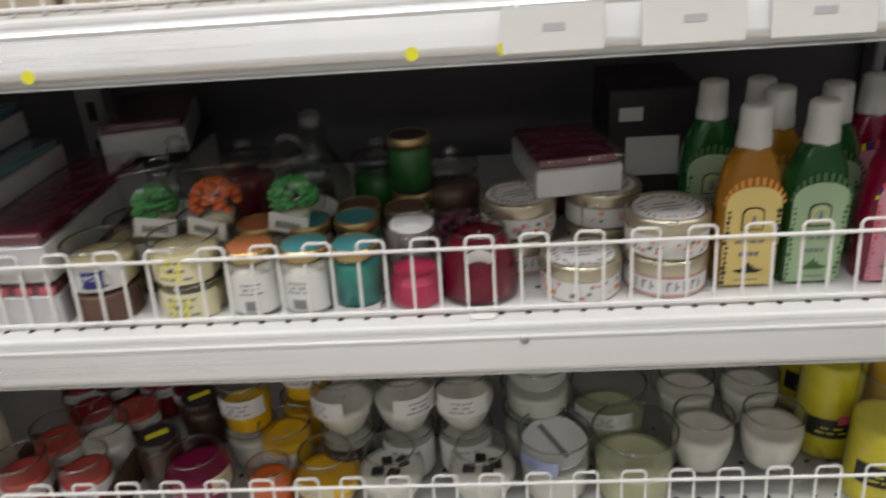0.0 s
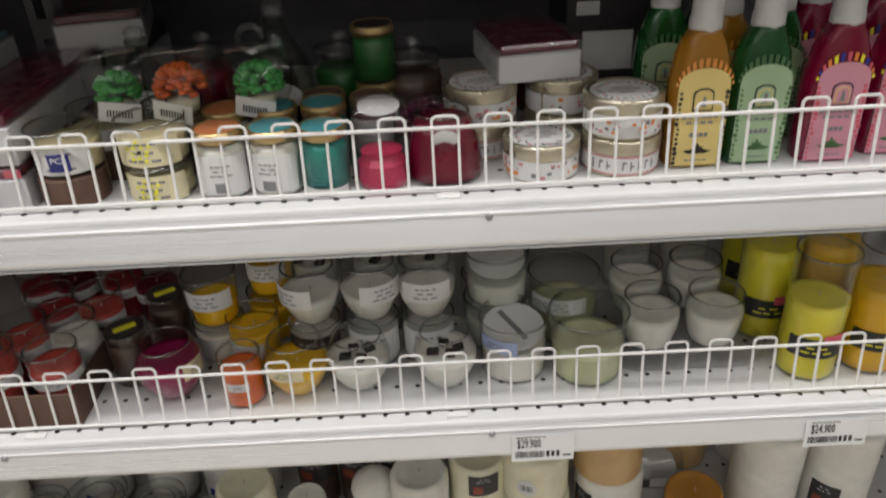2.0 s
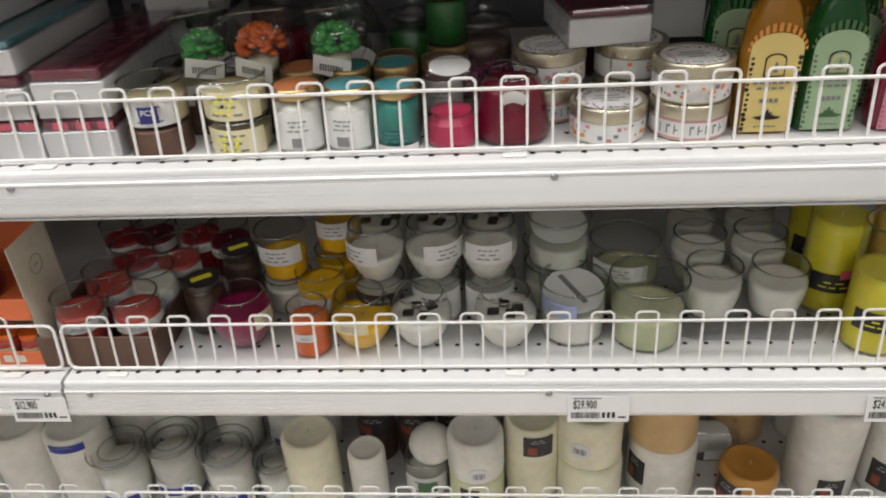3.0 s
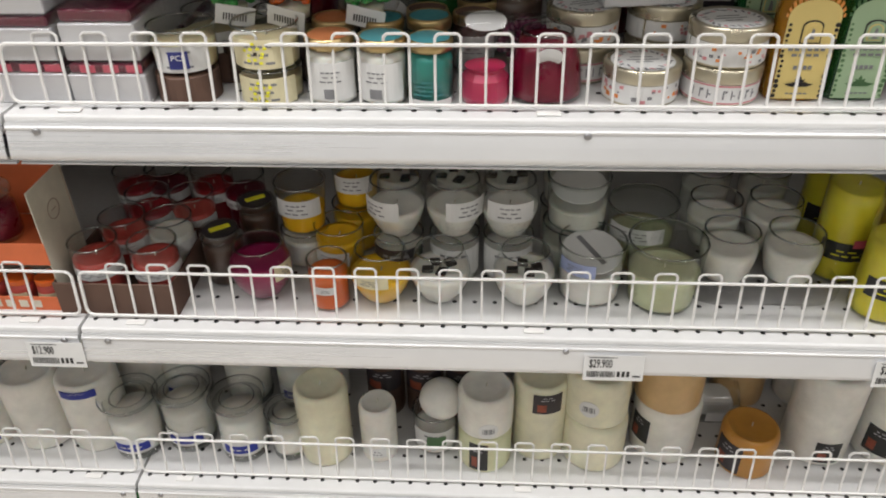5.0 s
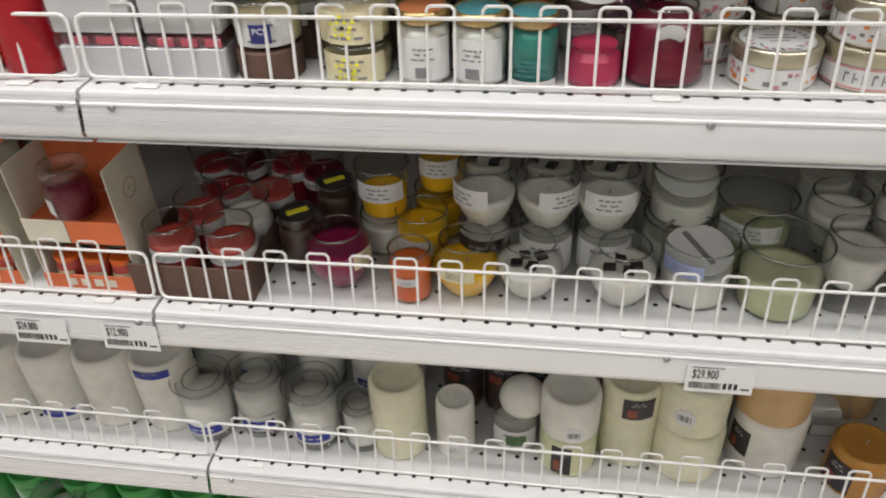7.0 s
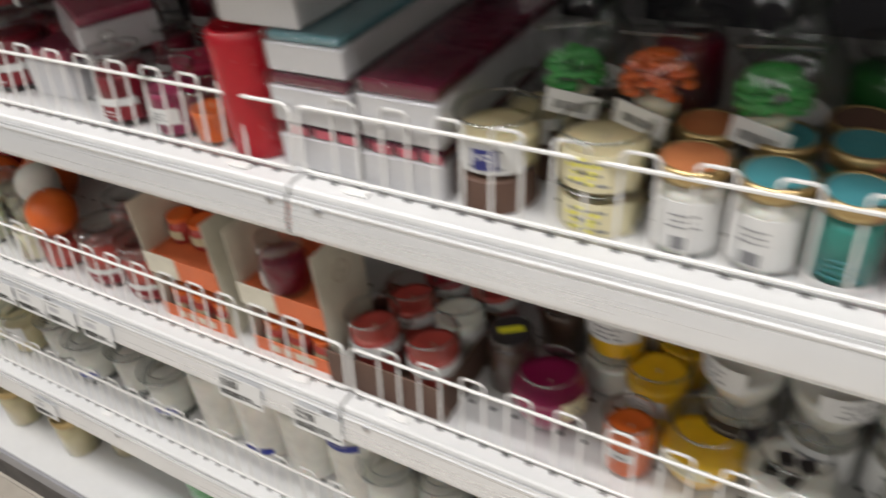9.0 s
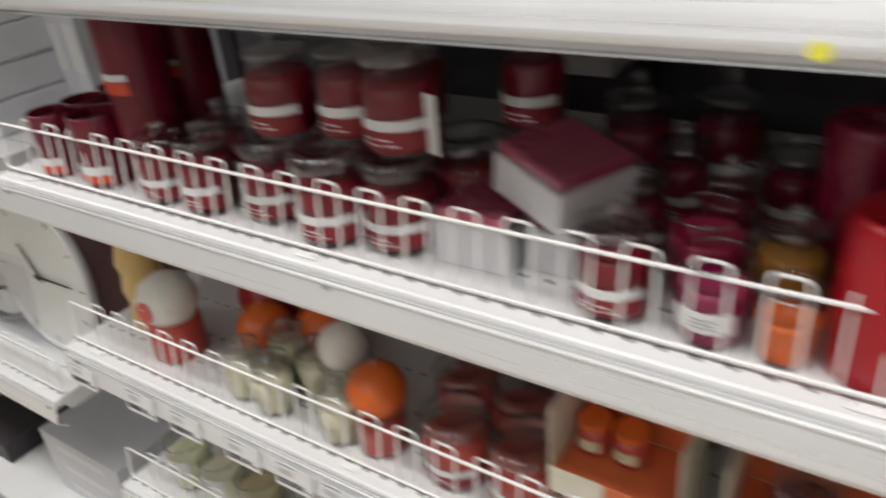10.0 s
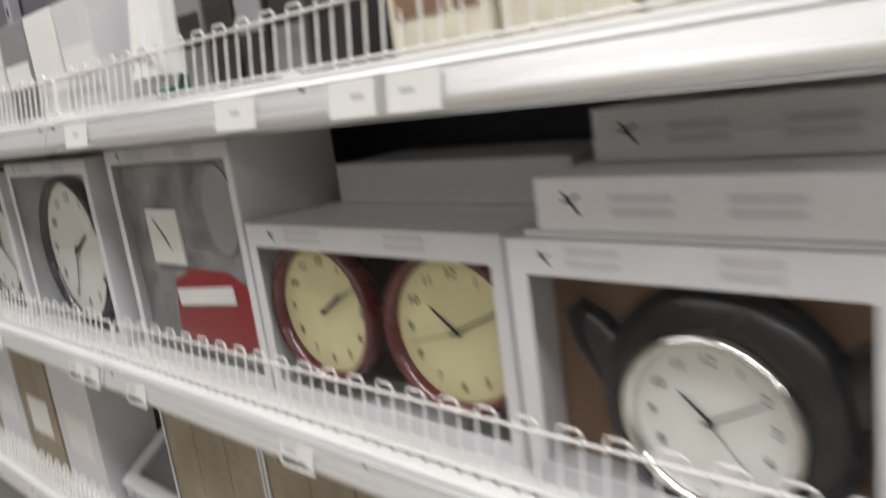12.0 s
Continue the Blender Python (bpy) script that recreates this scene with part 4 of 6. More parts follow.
gift_box(0.020, 0.098, 0.722, 0.83, Z + 2 * TH, 0.036, M_BURGUNDY, "white and burgundy gift box resting on tins", turn=9)
carton("dark_carton", 0.09, 0.12, 0.13, M_DARKCARTON, 0.145, 0.845, Z, "tall dark carton with white stickers at the back")
solid("sticker_card", box_bm((-0.012, -0.0012, 0), (0.012, 0, 0.014), 0.0003), M_PAPER, pose(0.123, 0.8445, Z + 0.098), "small white sticker on a dark carton", "sticker")
M_RAINBOW = surface("ray_orange", (0.75, 0.30, 0.06), 0.5, bump=0)
RAINBOW = (M_YELLOWSTK, M_FLOWER, M_ROSE, M_BLUEINK)
cologne(0.188, 0.682, Z, L_AMBER, P_YELLOW, (M_RAINBOW,), "amber cologne bottle with a yellow arched label")
cologne(0.240, 0.684, Z, L_GREEN, P_GREEN, (M_LEAF,), "green cologne bottle with a pale green arched label")
cologne(0.303, 0.680, Z, L_MAGENTA, P_PINK, RAINBOW, "magenta cologne bottle with a pink arched label")
cologne(0.178, 0.765, Z, L_GREEN, P_GREEN, (M_LEAF,), "green cologne bottle standing in the second row")
cologne(0.218, 0.765, Z, L_GREEN, P_GREEN, (M_LEAF,), "green cologne bottle standing in the second row", turn=10)
cologne(0.222, 0.730, Z, L_AMBER, P_YELLOW, (M_RAINBOW,), "amber cologne bottle standing in the second row", turn=6)
cologne(0.270, 0.735, Z, L_GREEN, P_GREEN, (M_LEAF,), "green cologne bottle standing in the second row")
cologne(0.310, 0.755, Z, L_MAGENTA, P_PINK, RAINBOW, "magenta cologne bottle standing in the second row")
cologne(0.362, 0.690, Z, L_MAGENTA, P_PINK, RAINBOW, "magenta cologne bottle with a pink arched label")
cologne(0.372, 0.76, Z, L_MAGENTA, P_PINK, RAINBOW, "magenta cologne bottle standing in the second row")

# ---- bay of candles, middle shelf ----
Z = Z3
ct = thing("candle_carton", pose(-0.481, 0.645, Z), "open brown cardboard tray holding red candles", "box")
for lo, hi in (((-0.067, 0, 0), (0.067, 0.0025, 0.042)), ((-0.067, 0.115, 0), (0.067, 0.1175, 0.042)), ((-0.067, 0.0025, 0), (-0.0645, 0.115, 0.042)), ((0.0645, 0.0025, 0), (0.067, 0.115, 0.042))):
    part("side", box_bm(lo, hi, 0.0006), M_BROWN, ct)
part("bottom", box_bm((-0.0645, 0.0025, 0), (0.0645, 0.115, 0.002)), M_BROWN, ct)
for gx, gy, wm, d in ((-0.510, 0.682, W_CORAL, "coral red candle in a clear glass"), (-0.443, 0.682, W_CORAL, "coral red candle in a clear glass"), (-0.498, 0.7345, W_CORAL, "red candle in a clear glass, behind"), (-0.443, 0.7345, W_WHITE, "white candle in a clear glass, behind")):
    glass_candle(gx, gy, Z + 0.003, 0.0245, 0.072, 0.84, wm, d, r1=0.0265, label=M_PAPER, lab=(0.48, 0.66), half=110)
for gx, gy, wm in ((-0.490, 0.792, W_RED), (-0.435, 0.792, W_CORAL), (-0.384, 0.84, W_DARKRED), (-0.49, 0.855, W_DARKRED), (-0.43, 0.855, W_RED), (-0.53, 0.85, W_RED)):
    glass_candle(gx, gy, Z, 0.0245, 0.074, 0.8, wm, "red candle in a clear glass at the back", r1=0.0265, label=M_PAPER, lab=(0.48, 0.64), half=90)
for gx, gy in ((-0.380, 0.722), (-0.356, 0.79)):
    j = lidded_jar(gx, gy, Z, 0.0235, 0.068, W_BROWNIE, M_DARKCARTON, "small amber candle jar with a dark lid and yellow sticker", rim=G_LID)
    part("sticker", box_bm((-0.012, -0.004, 0.0675), (0.012, 0.004, 0.0685)), M_YELLOWSTK, j, "yellow striped sticker", at=pose(0, 0, 0, 0, 0, 35))
glass_candle(-0.329, 0.694, Z, 0.0185, 0.066, 0.80, W_MAGENTA, "magenta candle in a rounded glass bowl", r1=0.0270, belly=0.0125, label=M_PAPERCREAM, lab=(0.5, 0.8), turn=62, half=22)
glass_candle(-0.249, 0.677, Z, 0.0215, 0.060, 0.84, W_ORANGE, "orange candle in a small clear glass", r1=0.0225, label=M_PAPER, lab=(0.42, 0.58), half=30)
glass_candle(-0.192, 0.690, Z, 0.0185, 0.066, 0.62, W_YELLOW, "bright yellow candle in a rounded glass", r1=0.0275, belly=0.012, label=M_PAPERCREAM, lab=(0.52, 0.74), half=34, turn=-14)
glass_candle(-0.126, 0.693, Z, 0.0185, 0.064, 0.70, W_WHITE, "white candle with dark squares in a rounded glass", r1=0.0265, belly=0.0115, squares=True)
glass_candle(-0.032, 0.690, Z, 0.0185, 0.066, 0.72, W_WHITE, "white candle with dark squares in a rounded glass", r1=0.0265, belly=0.0115, squares=True)
glass_candle(-0.247, 0.745, Z, 0.027, 0.062, 0.86, W_YELLOW, "yellow candle in a clear glass, second row", r1=0.029, label=M_PAPER, lab=(0.3, 0.6), turn=-20)
glass_candle(-0.292, 0.765, Z, 0.028, 0.045, 0.9, W_WHITE, "white candle under a yellow one", r1=0.029)
glass_candle(-0.292, 0.765, Z + 0.0462, 0.025, 0.062, 0.55, W_YELLOW, "yellow candle with a white label, on top of another", r1=0.030, label=M_PAPER, lab=(0.42, 0.78), half=60)
glass_candle(-0.235, 0.80, Z, 0.028, 0.06, 0.9, W_YELLOW, "yellow candle in a clear glass, back row", r1=0.029)
glass_candle(-0.232, 0.80, Z + 0.0612, 0.025, 0.06, 0.6, W_YELLOW, "yellow candle in a clear glass, on another", r1=0.029, label=M_PAPER, lab=(0.4, 0.75))
for gx, gy, tn in ((-0.176, 0.736, 25), (-0.111, 0.738, 12), (-0.049, 0.738, 0)):
    lo = glass_candle(gx, gy, Z, 0.0265, 0.058, 0.85, W_WHITE, "white candle with a dark label, under another", r1=0.029, label=M_DARKCARTON if tn == 25 else M_PAPER, lab=(0.2, 0.85), half=75)
    glass_candle(gx, gy, Z + 0.0595, 0.0185, 0.068, 0.62, W_WHITE, "white candle with a paper label, stacked on another", r1=0.0285, belly=0.0085, label=M_PAPER, lab=(0.46, 0.80), half=48, turn=(-38, 34, 0)[(tn < 20) + (tn < 5)])
for gx in (-0.18, -0.11, -0.05, 0.02):
    glass_candle(gx, 0.81, Z, 0.027, 0.06, 0.85, W_WHITE, "white candle in clear glass at the back", r1=0.029)
    glass_candle(gx, 0.81, Z + 0.0615, 0.025, 0.06, 0.6, W_WHITE, "white candle in clear glass stacked at the back", r1=0.029, squares=gx < 0)
g1 = glass_candle(0.043, 0.706, Z, 0.034, 0.07, 0.62, W_WHITE, "greyish candle in a large clear glass with a paper disc", r1=0.0375, glass=G_CLEAR, label=M_BLUELIGHT, lab=(0.62, 0.85), turn=-35, half=35)
bm = bmesh.new()
disc_bm(bm, 0.0335, (0, 0, 0), 26, 0.001)
part("paper_disc", bm, M_PAPER, g1, "round white paper disc with faint print", at=pose(0, 0, 0.055, 14, 0, 0))
bm = box_bm((-0.026, -0.003, 0.0006), (0.022, 0.003, 0.0011))
part("print", bm, M_INKGREY, g1, at=pose(0, 0, 0.055, 14, 0, 0) @ pose(0, 0, 0, 0, 0, -58))
glass_candle(0.028, 0.765, Z, 0.034, 0.058, 0.7, W_WHITE, "greyish candle in a large clear glass, behind", r1=0.036, glass=G_SMOKE)
g2 = glass_candle(0.03, 0.765, Z + 0.0595, 0.033, 0.06, 0.5, W_WHITE, "candle in a clear glass with a paper disc, stacked", r1=0.036, glass=G_SMOKE)
bm = bmesh.new()
disc_bm(bm, 0.032, (0, 0, 0), 26, 0.001)
part("paper_disc", bm, M_PAPER, g2, "round white paper disc", at=pose(0, 0, 0.047, 14, 0, 0))
g3 = glass_candle(0.122, 0.697, Z, 0.036, 0.078, 0.62, W_PALE, "pale green candle in a large frosted glass", r1=0.0425, glass=G_SMOKE)
part("label", box_bm((-0.014, 0, 0), (0.014, 0.0005, 0.02)), G_FILM, g3, at=pose(0.004, 0.036, 0.052))
glass_candle(0.108, 0.775, Z, 0.036, 0.08, 0.6, W_PALE, "pale green candle in a large frosted glass, behind", r1=0.041, glass=G_SMOKE, label=M_PAPER, lab=(0.55, 0.8), turn=-20)
tr = thing("clear_tray", pose(0.235, 0.748, Z), "clear plastic tray wrapped round small white candles", "tray")
tb = loft_bm([(0.082, 0.063, 0.0), (0.086, 0.066, 0.006), (0.087, 0.067, 0.018), (0.085, 0.064, 0.020)], 44, 6)
for v in tb.verts:
    v.co += noise.noise_vector(v.co * 60) * 0.0025
for v in tb.verts:
    v.co.z = max(0, v.co.z)
part("wrap", tb, G_FILM, tr, "crumpled clear plastic wrap", True)
for gx, gy in ((0.193, 0.712), (0.262, 0.712), (0.193, 0.782), (0.262, 0.784)):
    glass_candle(gx, gy, Z + 0.022, 0.0235, 0.060, 0.80, W_WHITE, "small white candle in a clear glass", r1=0.0295, belly=0.004)
for gx, gy in ((0.205, 0.87), (0.277, 0.87)):
    glass_candle(gx, gy, Z, 0.028, 0.075, 0.8, W_WHITE, "small white candle in a clear glass at the back", r1=0.0305)


def tall_candle(x, y, mat, desc, h=0.145, r=0.031, fill=0.72):
    t = glass_candle(x, y, Z3, r, h, fill, mat, desc, r1=r, wick=True, group="tall candles")
    label_on(t, r + 0.0005, h * 0.22, h * 0.38, -10, 55, M_INK, "band", "black slanted label")
    label_on(t, r + 0.0012, h * 0.35, h * 0.42, 18, 22, M_ROSE, "band", "red label strip")
    bars_on(t, r + 0.0014, h * 0.25, h * 0.33, -10, 30, 2, M_YELLOWSTK)
    return t


tall_candle(0.357, 0.684, W_LEMON, "tall lemon yellow candle in a glass with a black label")
tall_candle(0.426, 0.690, W_YELLOW, "tall orange yellow candle in a glass with a black label", fill=0.8)
tall_candle(0.336, 0.758, W_LEMON, "tall lemon yellow candle in a glass, second row", fill=0.9)
tall_candle(0.406, 0.762, W_YELLOW, "tall orange yellow candle in a glass, second row", fill=0.9)
tall_candle(0.345, 0.835, W_LEMON, "tall lemon yellow candle in a glass, back row", fill=0.9)

# ---- bay of candles, lower shelf ----
Z = Z4


def rim_jar(x, y, z, r, h, desc, label=True, tilt=(0, 0)):
    """A thick clear glass jar with a broad flat lid ring; white wax fills its lower half."""
    j = thing("glass_jar_candle", pose(x, y, z, tilt[0], tilt[1], 0), desc, "candle", "glass jar candles")
    part("glass", lathe_bm([(0, 0), (r * 0.80, 0), (r * 0.86, 0.005), (r * 0.86, h * 0.80), (r * 0.80, h * 0.86), (r * 0.76, h * 0.86)], 32), G_CLEAR, j, "", True)
    part("wax", lathe_bm([(0, 0.011), (r * 0.80, 0.011), (r * 0.835, 0.015), (r * 0.84, h * 0.66), (r * 0.3, h * 0.655), (0, h * 0.65)], 28), W_WHITE, j, "", True)
    part("lid", lathe_bm([(r * 0.58, h * 0.87), (r * 0.95, h * 0.87), (r * 1.0, h * 0.895), (r * 1.0, h * 0.94), (r * 0.95, h * 0.965), (r * 0.64, h * 0.93), (r * 0.59, h * 0.915), (r * 0.58, h * 0.87)], 40), G_RING, j, "wide clear glass lid ring", True)
    for q, zz in ((1.0, 0.945), (0.61, 0.915), (0.86, 0.855)):
        ring = [(r * q - 0.0009, h * zz), (r * q, h * zz - 0.0009), (r * q + 0.0009, h * zz), (r * q, h * zz + 0.0009), (r * q - 0.0009, h * zz)]
        part("rim", lathe_bm(ring, 40), G_RIM, j, "", True)
    part("foot", lathe_bm([(r * 0.70, 0.001), (r * 0.84, 0.002), (r * 0.85, 0.008), (r * 0.70, 0.010), (r * 0.70, 0.001)], 32), G_RIM, j, "thick glass foot", True)
    if label:
        label_on(j, r * 0.86 + 0.0005, h * 0.16, h * 0.40, 0, 52, M_PAPER)
        label_on(j, r * 0.86 + 0.0012, h * 0.20, h * 0.33, 6, 40, M_BLUEINK, "label_band", "blue label band")
        bars_on(j, r * 0.86 + 0.0020, h * 0.24, h * 0.30, 6, 26, 1, M_PAPER)
    return j


rim_jar(-0.535, 0.690, Z, 0.0375, 0.098, "open clear glass jar candle, slightly tilted", True)
rim_jar(-0.468, 0.704, Z, 0.0365, 0.102, "clear glass jar candle with a blue label")
rim_jar(-0.391, 0.690, Z, 0.0360, 0.102, "clear glass jar candle with a blue label")
rim_jar(-0.329, 0.688, Z, 0.0275, 0.080, "small clear glass jar candle", False)
for jx in (-0.50, -0.41, -0.335):
    rim_jar(jx, 0.79, Z, 0.037, 0.105, "clear glass jar candle in the back row", jx != -0.41)
pillar(-0.30, 0.80, Z, 0.033, 0.12, W_WHITE, "white pillar candle with a blue label at the back", M_BLUEINK, 0, (0.7, 0.9), 60)
pillar(-0.281, 0.692, Z, 0.0345, 0.118, W_IVORY, "smooth ivory pillar candle on the shelf")
pillar(-0.210, 0.691, Z, 0.024, 0.09, W_WHITE, "small white pillar candle with a barcode sticker", M_PAPER, 0, (0.12, 0.30), 26)
gg = glass_candle(-0.137, 0.711, Z, 0.0285, 0.062, 0.6, W_WHITE, "white candle in a glass with a green leaf label", r1=0.0295, label=M_PAPER, lab=(0.2, 0.7), half=60)
label_on(gg, 0.0303, 0.020, 0.036, 6, 24, M_LEAF, "leaf_print")
bm = bmesh.new()
bmesh.ops.create_uvsphere(bm, u_segments=26, v_segments=16, radius=0.029, matrix=Matrix.Translation((0, 0, 0.0285)) @ Matrix.Diagonal((1, 0.9, 0.98, 1)))
solid("ball_candle", bm, W_WHITE, pose(-0.128, 0.708, Z + 0.052), "round white ball candle resting in a glass rim", "candle", smooth=True)
for k in range(3):
    pillar(-0.21 + k * 0.055, 0.775, Z, 0.026, 0.1, W_BROWNIE, "brownish pillar candle at the back", M_DARKCARTON, 0, (0.5, 0.85), 60)
pillar(-0.071, 0.690, Z, 0.0345, 0.062, W_PALE, "pale green pillar candle with a black label, under another", M_INK, -14, (0.10, 0.85), 20)
pillar(-0.071, 0.690, Z + 0.062, 0.0352, 0.062, W_WHITE, "white pillar candle with a round barcode sticker, on another", turn=6, sticker=0.26)
pillar(0.000, 0.714, Z, 0.0355, 0.125, W_IVORY, "pale yellow pillar candle with a dark label", M_DARKCARTON, 10, (0.70, 0.95), 30)
pillar(0.072, 0.703, Z, 0.041, 0.075, W_IVORY, "wide pale yellow pillar candle, under another")
pillar(0.070, 0.706, Z + 0.075, 0.0405, 0.072, W_IVORY, "wide pale yellow pillar candle on another, with a round sticker", turn=-22, sticker=0.45)
pillar(0.166, 0.722, Z, 0.0425, 0.088, W_WHITE, "wide white pillar candle with a black label, under another", M_INK, -60, (0.30, 0.75), 20)
pillar(0.162, 0.722, Z + 0.088, 0.042, 0.07, W_TAN, "wide tan pillar candle on a white one")
pillar(0.267, 0.693, Z, 0.0355, 0.064, W_AMBER, "short amber candle with a dark label", M_DARKCARTON, -58, (0.1, 0.8), 30)
bag = loft_bm([(0.035, 0.03, 0), (0.038, 0.032, 0.012), (0.037, 0.03, 0.03), (0.03, 0.02, 0.05)], 22, 3)
for v in bag.verts:
    v.co += noise.noise_vector(v.co * 70) * 0.004
for v in bag.verts:
    v.co.z = max(0, v.co.z)
pb = thing("bagged_goods", pose(0.245, 0.785, Z), "clear plastic packet with white stickers", "packet")
part("bag", bag, G_LID, pb, "", True)
part("filling", box_bm((-0.026, -0.02, 0.002), (0.026, 0.02, 0.03), 0.006, 2), M_PAPER, pb)
part("sticker", box_bm((-0.014, -0.0335, 0.006), (0.014, -0.0325, 0.022)), M_PAPER, pb)
pillar(0.366, 0.724, Z, 0.0415, 0.142, W_WHITE, "tall white pillar candle with a black label", M_INK, 0, (0.06, 0.30), 22)
pillar(0.458, 0.724, Z, 0.0415, 0.142, W_WHITE, "tall white pillar candle with a black label", M_INK, -42, (0.12, 0.42), 24)
for k in range(5):
    pillar(0.02 + k * 0.09, 0.82, Z, 0.036, 0.13, (W_IVORY, W_WHITE, W_IVORY, W_TAN, W_WHITE)[k], "pillar candle in the back row", None)

# ---- base deck ----
Z = Z5
for k in range(6):
    for row in range(2):
        lidded_jar(-0.96 + k * 0.088 + row * 0.03, 0.71 + row * 0.09, Z, 0.038, 0.105, W_GREEN, W_GREEN, "bright green candle with a green lid on the base deck", rim=W_GREEN)
lidded_jar(-0.43, 0.70, Z, 0.03, 0.09, W_GREEN, W_GREEN, "bright green candle with a green lid on the base deck", rim=W_GREEN)
rim_jar(-0.80, 0.655, Z, 0.04, 0.11, "clear glass jar candle on the base deck", False)
for k in range(7):
    carton("dark_carton", 0.10, 0.12, 0.12, (M_DARKCARTON, M_BROWN)[k % 2], -0.34 + k * 0.115, 0.68, Z, "dark printed carton on the base deck", "dark cartons")
for k in range(4):
    lidded_jar(-1.44 + k * 0.085, 0.68 + (k % 2) * 0.04, Z, 0.032, 0.09, W_CREAM, M_GOLD, "cream candle jar with a gold lid on the base deck")

# ---- bay of red candles, upper shelf ----
M_ORANGERED = surface("orange_red_paper", (0.62, 0.07, 0.025), 0.5)
M_PINKLID = surface("pink_gloss", (0.30, 0.045, 0.085), 0.2, coat=0.5)
M_REDLID = surface("red_gloss", (0.22, 0.008, 0.02), 0.2, coat=0.5)
Z = Z2
pillar(-0.580, 0.672, Z, 0.0305, 0.108, wax("wax_bright_red", (0.40, 0.006, 0.016), 0.22), "glossy bright red pillar candle beside gift boxes")
pillar(-0.610, 0.760, Z, 0.029, 0.128, W_CRIMSON, "tall crimson pillar candle in the second row")
glass_candle(-0.632, 0.664, Z, 0.018, 0.05, 0.7, W_ORANGE, "small orange candle in a clear glass", r1=0.02)
glass_candle(-0.679, 0.666, Z, 0.022, 0.06, 0.8, W_MAGENTA, "magenta candle in a clear glass", r1=0.024, label=M_PAPER, lab=(0.25, 0.5))
glass_candle(-0.700, 0.722, Z, 0.026, 0.062, 0.85, W_PINK, "pink red candle in a clear glass, second row", r1=0.028)
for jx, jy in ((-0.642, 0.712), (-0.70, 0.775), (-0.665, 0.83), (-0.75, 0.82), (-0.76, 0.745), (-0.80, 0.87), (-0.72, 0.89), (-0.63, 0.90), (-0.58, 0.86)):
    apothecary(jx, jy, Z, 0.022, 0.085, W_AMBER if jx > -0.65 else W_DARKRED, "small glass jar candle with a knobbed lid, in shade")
apothecary(-0.748, 0.664, Z, 0.0255, 0.085, W_JAR, "red jar candle with a glass knob lid")
gift_box(-0.905, -0.835, 0.672, 0.80, Z, 0.052, M_PINKLID, "white and pink gift box standing low", squares=True)
gift_box(-0.829, -0.785, 0.690, 0.78, Z, 0.052, M_REDLID, "narrow white gift box with a red lid")
gift_box(-0.866, -0.788, 0.684, 0.76, Z + 0.0545, 0.046, M_PINKLID, "white gift box with a pink lid lying aslant on another", turn=-24, tilt=9)
apothecary(-0.948, 0.690, Z, 0.033, 0.082, W_JAR, "wide red jar candle with a flat glass lid", knob=False)
apothecary(-1.014, 0.668, Z, 0.034, 0.084, W_JAR, "wide red jar candle with a flat glass lid", knob=False)
apothecary(-1.096, 0.688, Z, 0.031, 0.080, W_JAR, "red jar candle with a flat glass lid", knob=False)
apothecary(-0.915, 0.752, Z, 0.034, 0.082, W_JAR, "red jar candle with a flat glass lid, second row", knob=False)
apothecary(-1.048, 0.748, Z, 0.031, 0.080, W_JAR, "red jar candle with a flat glass lid, second row", knob=False)
apothecary(-1.122, 0.752, Z, 0.031, 0.080, W_JAR, "red jar candle with a flat glass lid, second row", knob=False)
apothecary(-0.944, 0.702, Z + 0.0822, 0.032, 0.092, W_JAR, "red jar candle with a flat glass lid, stacked on another", knob=False)
apothecary(-1.004, 0.708, Z + 0.0842, 0.027, 0.098, W_JAR, "red jar candle with a knobbed glass lid, stacked on another")
apothecary(-1.080, 0.702, Z + 0.0802, 0.031, 0.098, W_JAR, "red jar candle with a knobbed glass lid, stacked on another")
apothecary(-1.055, 0.82, Z, 0.031, 0.080, W_JAR, "red jar candle in the back row", knob=False)
apothecary(-1.055, 0.82, Z + 0.0802, 0.027, 0.098, W_JAR, "red jar candle stacked in the back row")
apothecary(-0.87, 0.79, Z, 0.033, 0.08, W_JAR, "red jar candle in the back row", knob=False)
apothecary(-0.87, 0.79, Z + 0.0802, 0.027, 0.098, W_JAR, "red jar candle stacked in the back row")
apothecary(-0.985, 0.762, Z, 0.031, 0.080, W_JAR, "red jar candle with a flat glass lid, second row", knob=False)
apothecary(-0.985, 0.775, Z + 0.0802, 0.031, 0.092, W_JAR, "red jar candle stacked in the back row")
apothecary(-1.185, 0.790, Z, 0.031, 0.094, W_JAR, "red jar candle in the back row")
solid("tag_card", box_bm((-0.006, 0, 0), (0.006, 0.001, 0.05), 0.0003), M_PAPER, pose(-0.908, 0.690, Z + 0.0862, 0, 0, -14), "white hanging tag beside a red jar", "tag")
apothecary(-1.172, 0.667, Z, 0.0265, 0.092, W_JAR, "red jar candle with a glass knob lid")
apothecary(-1.236, 0.666, Z, 0.027, 0.084, W_JAR, "red jar candle with a glass knob lid")
apothecary(-1.200, 0.722, Z, 0.026, 0.095, W_JAR, "red jar candle with a glass knob lid, second row")


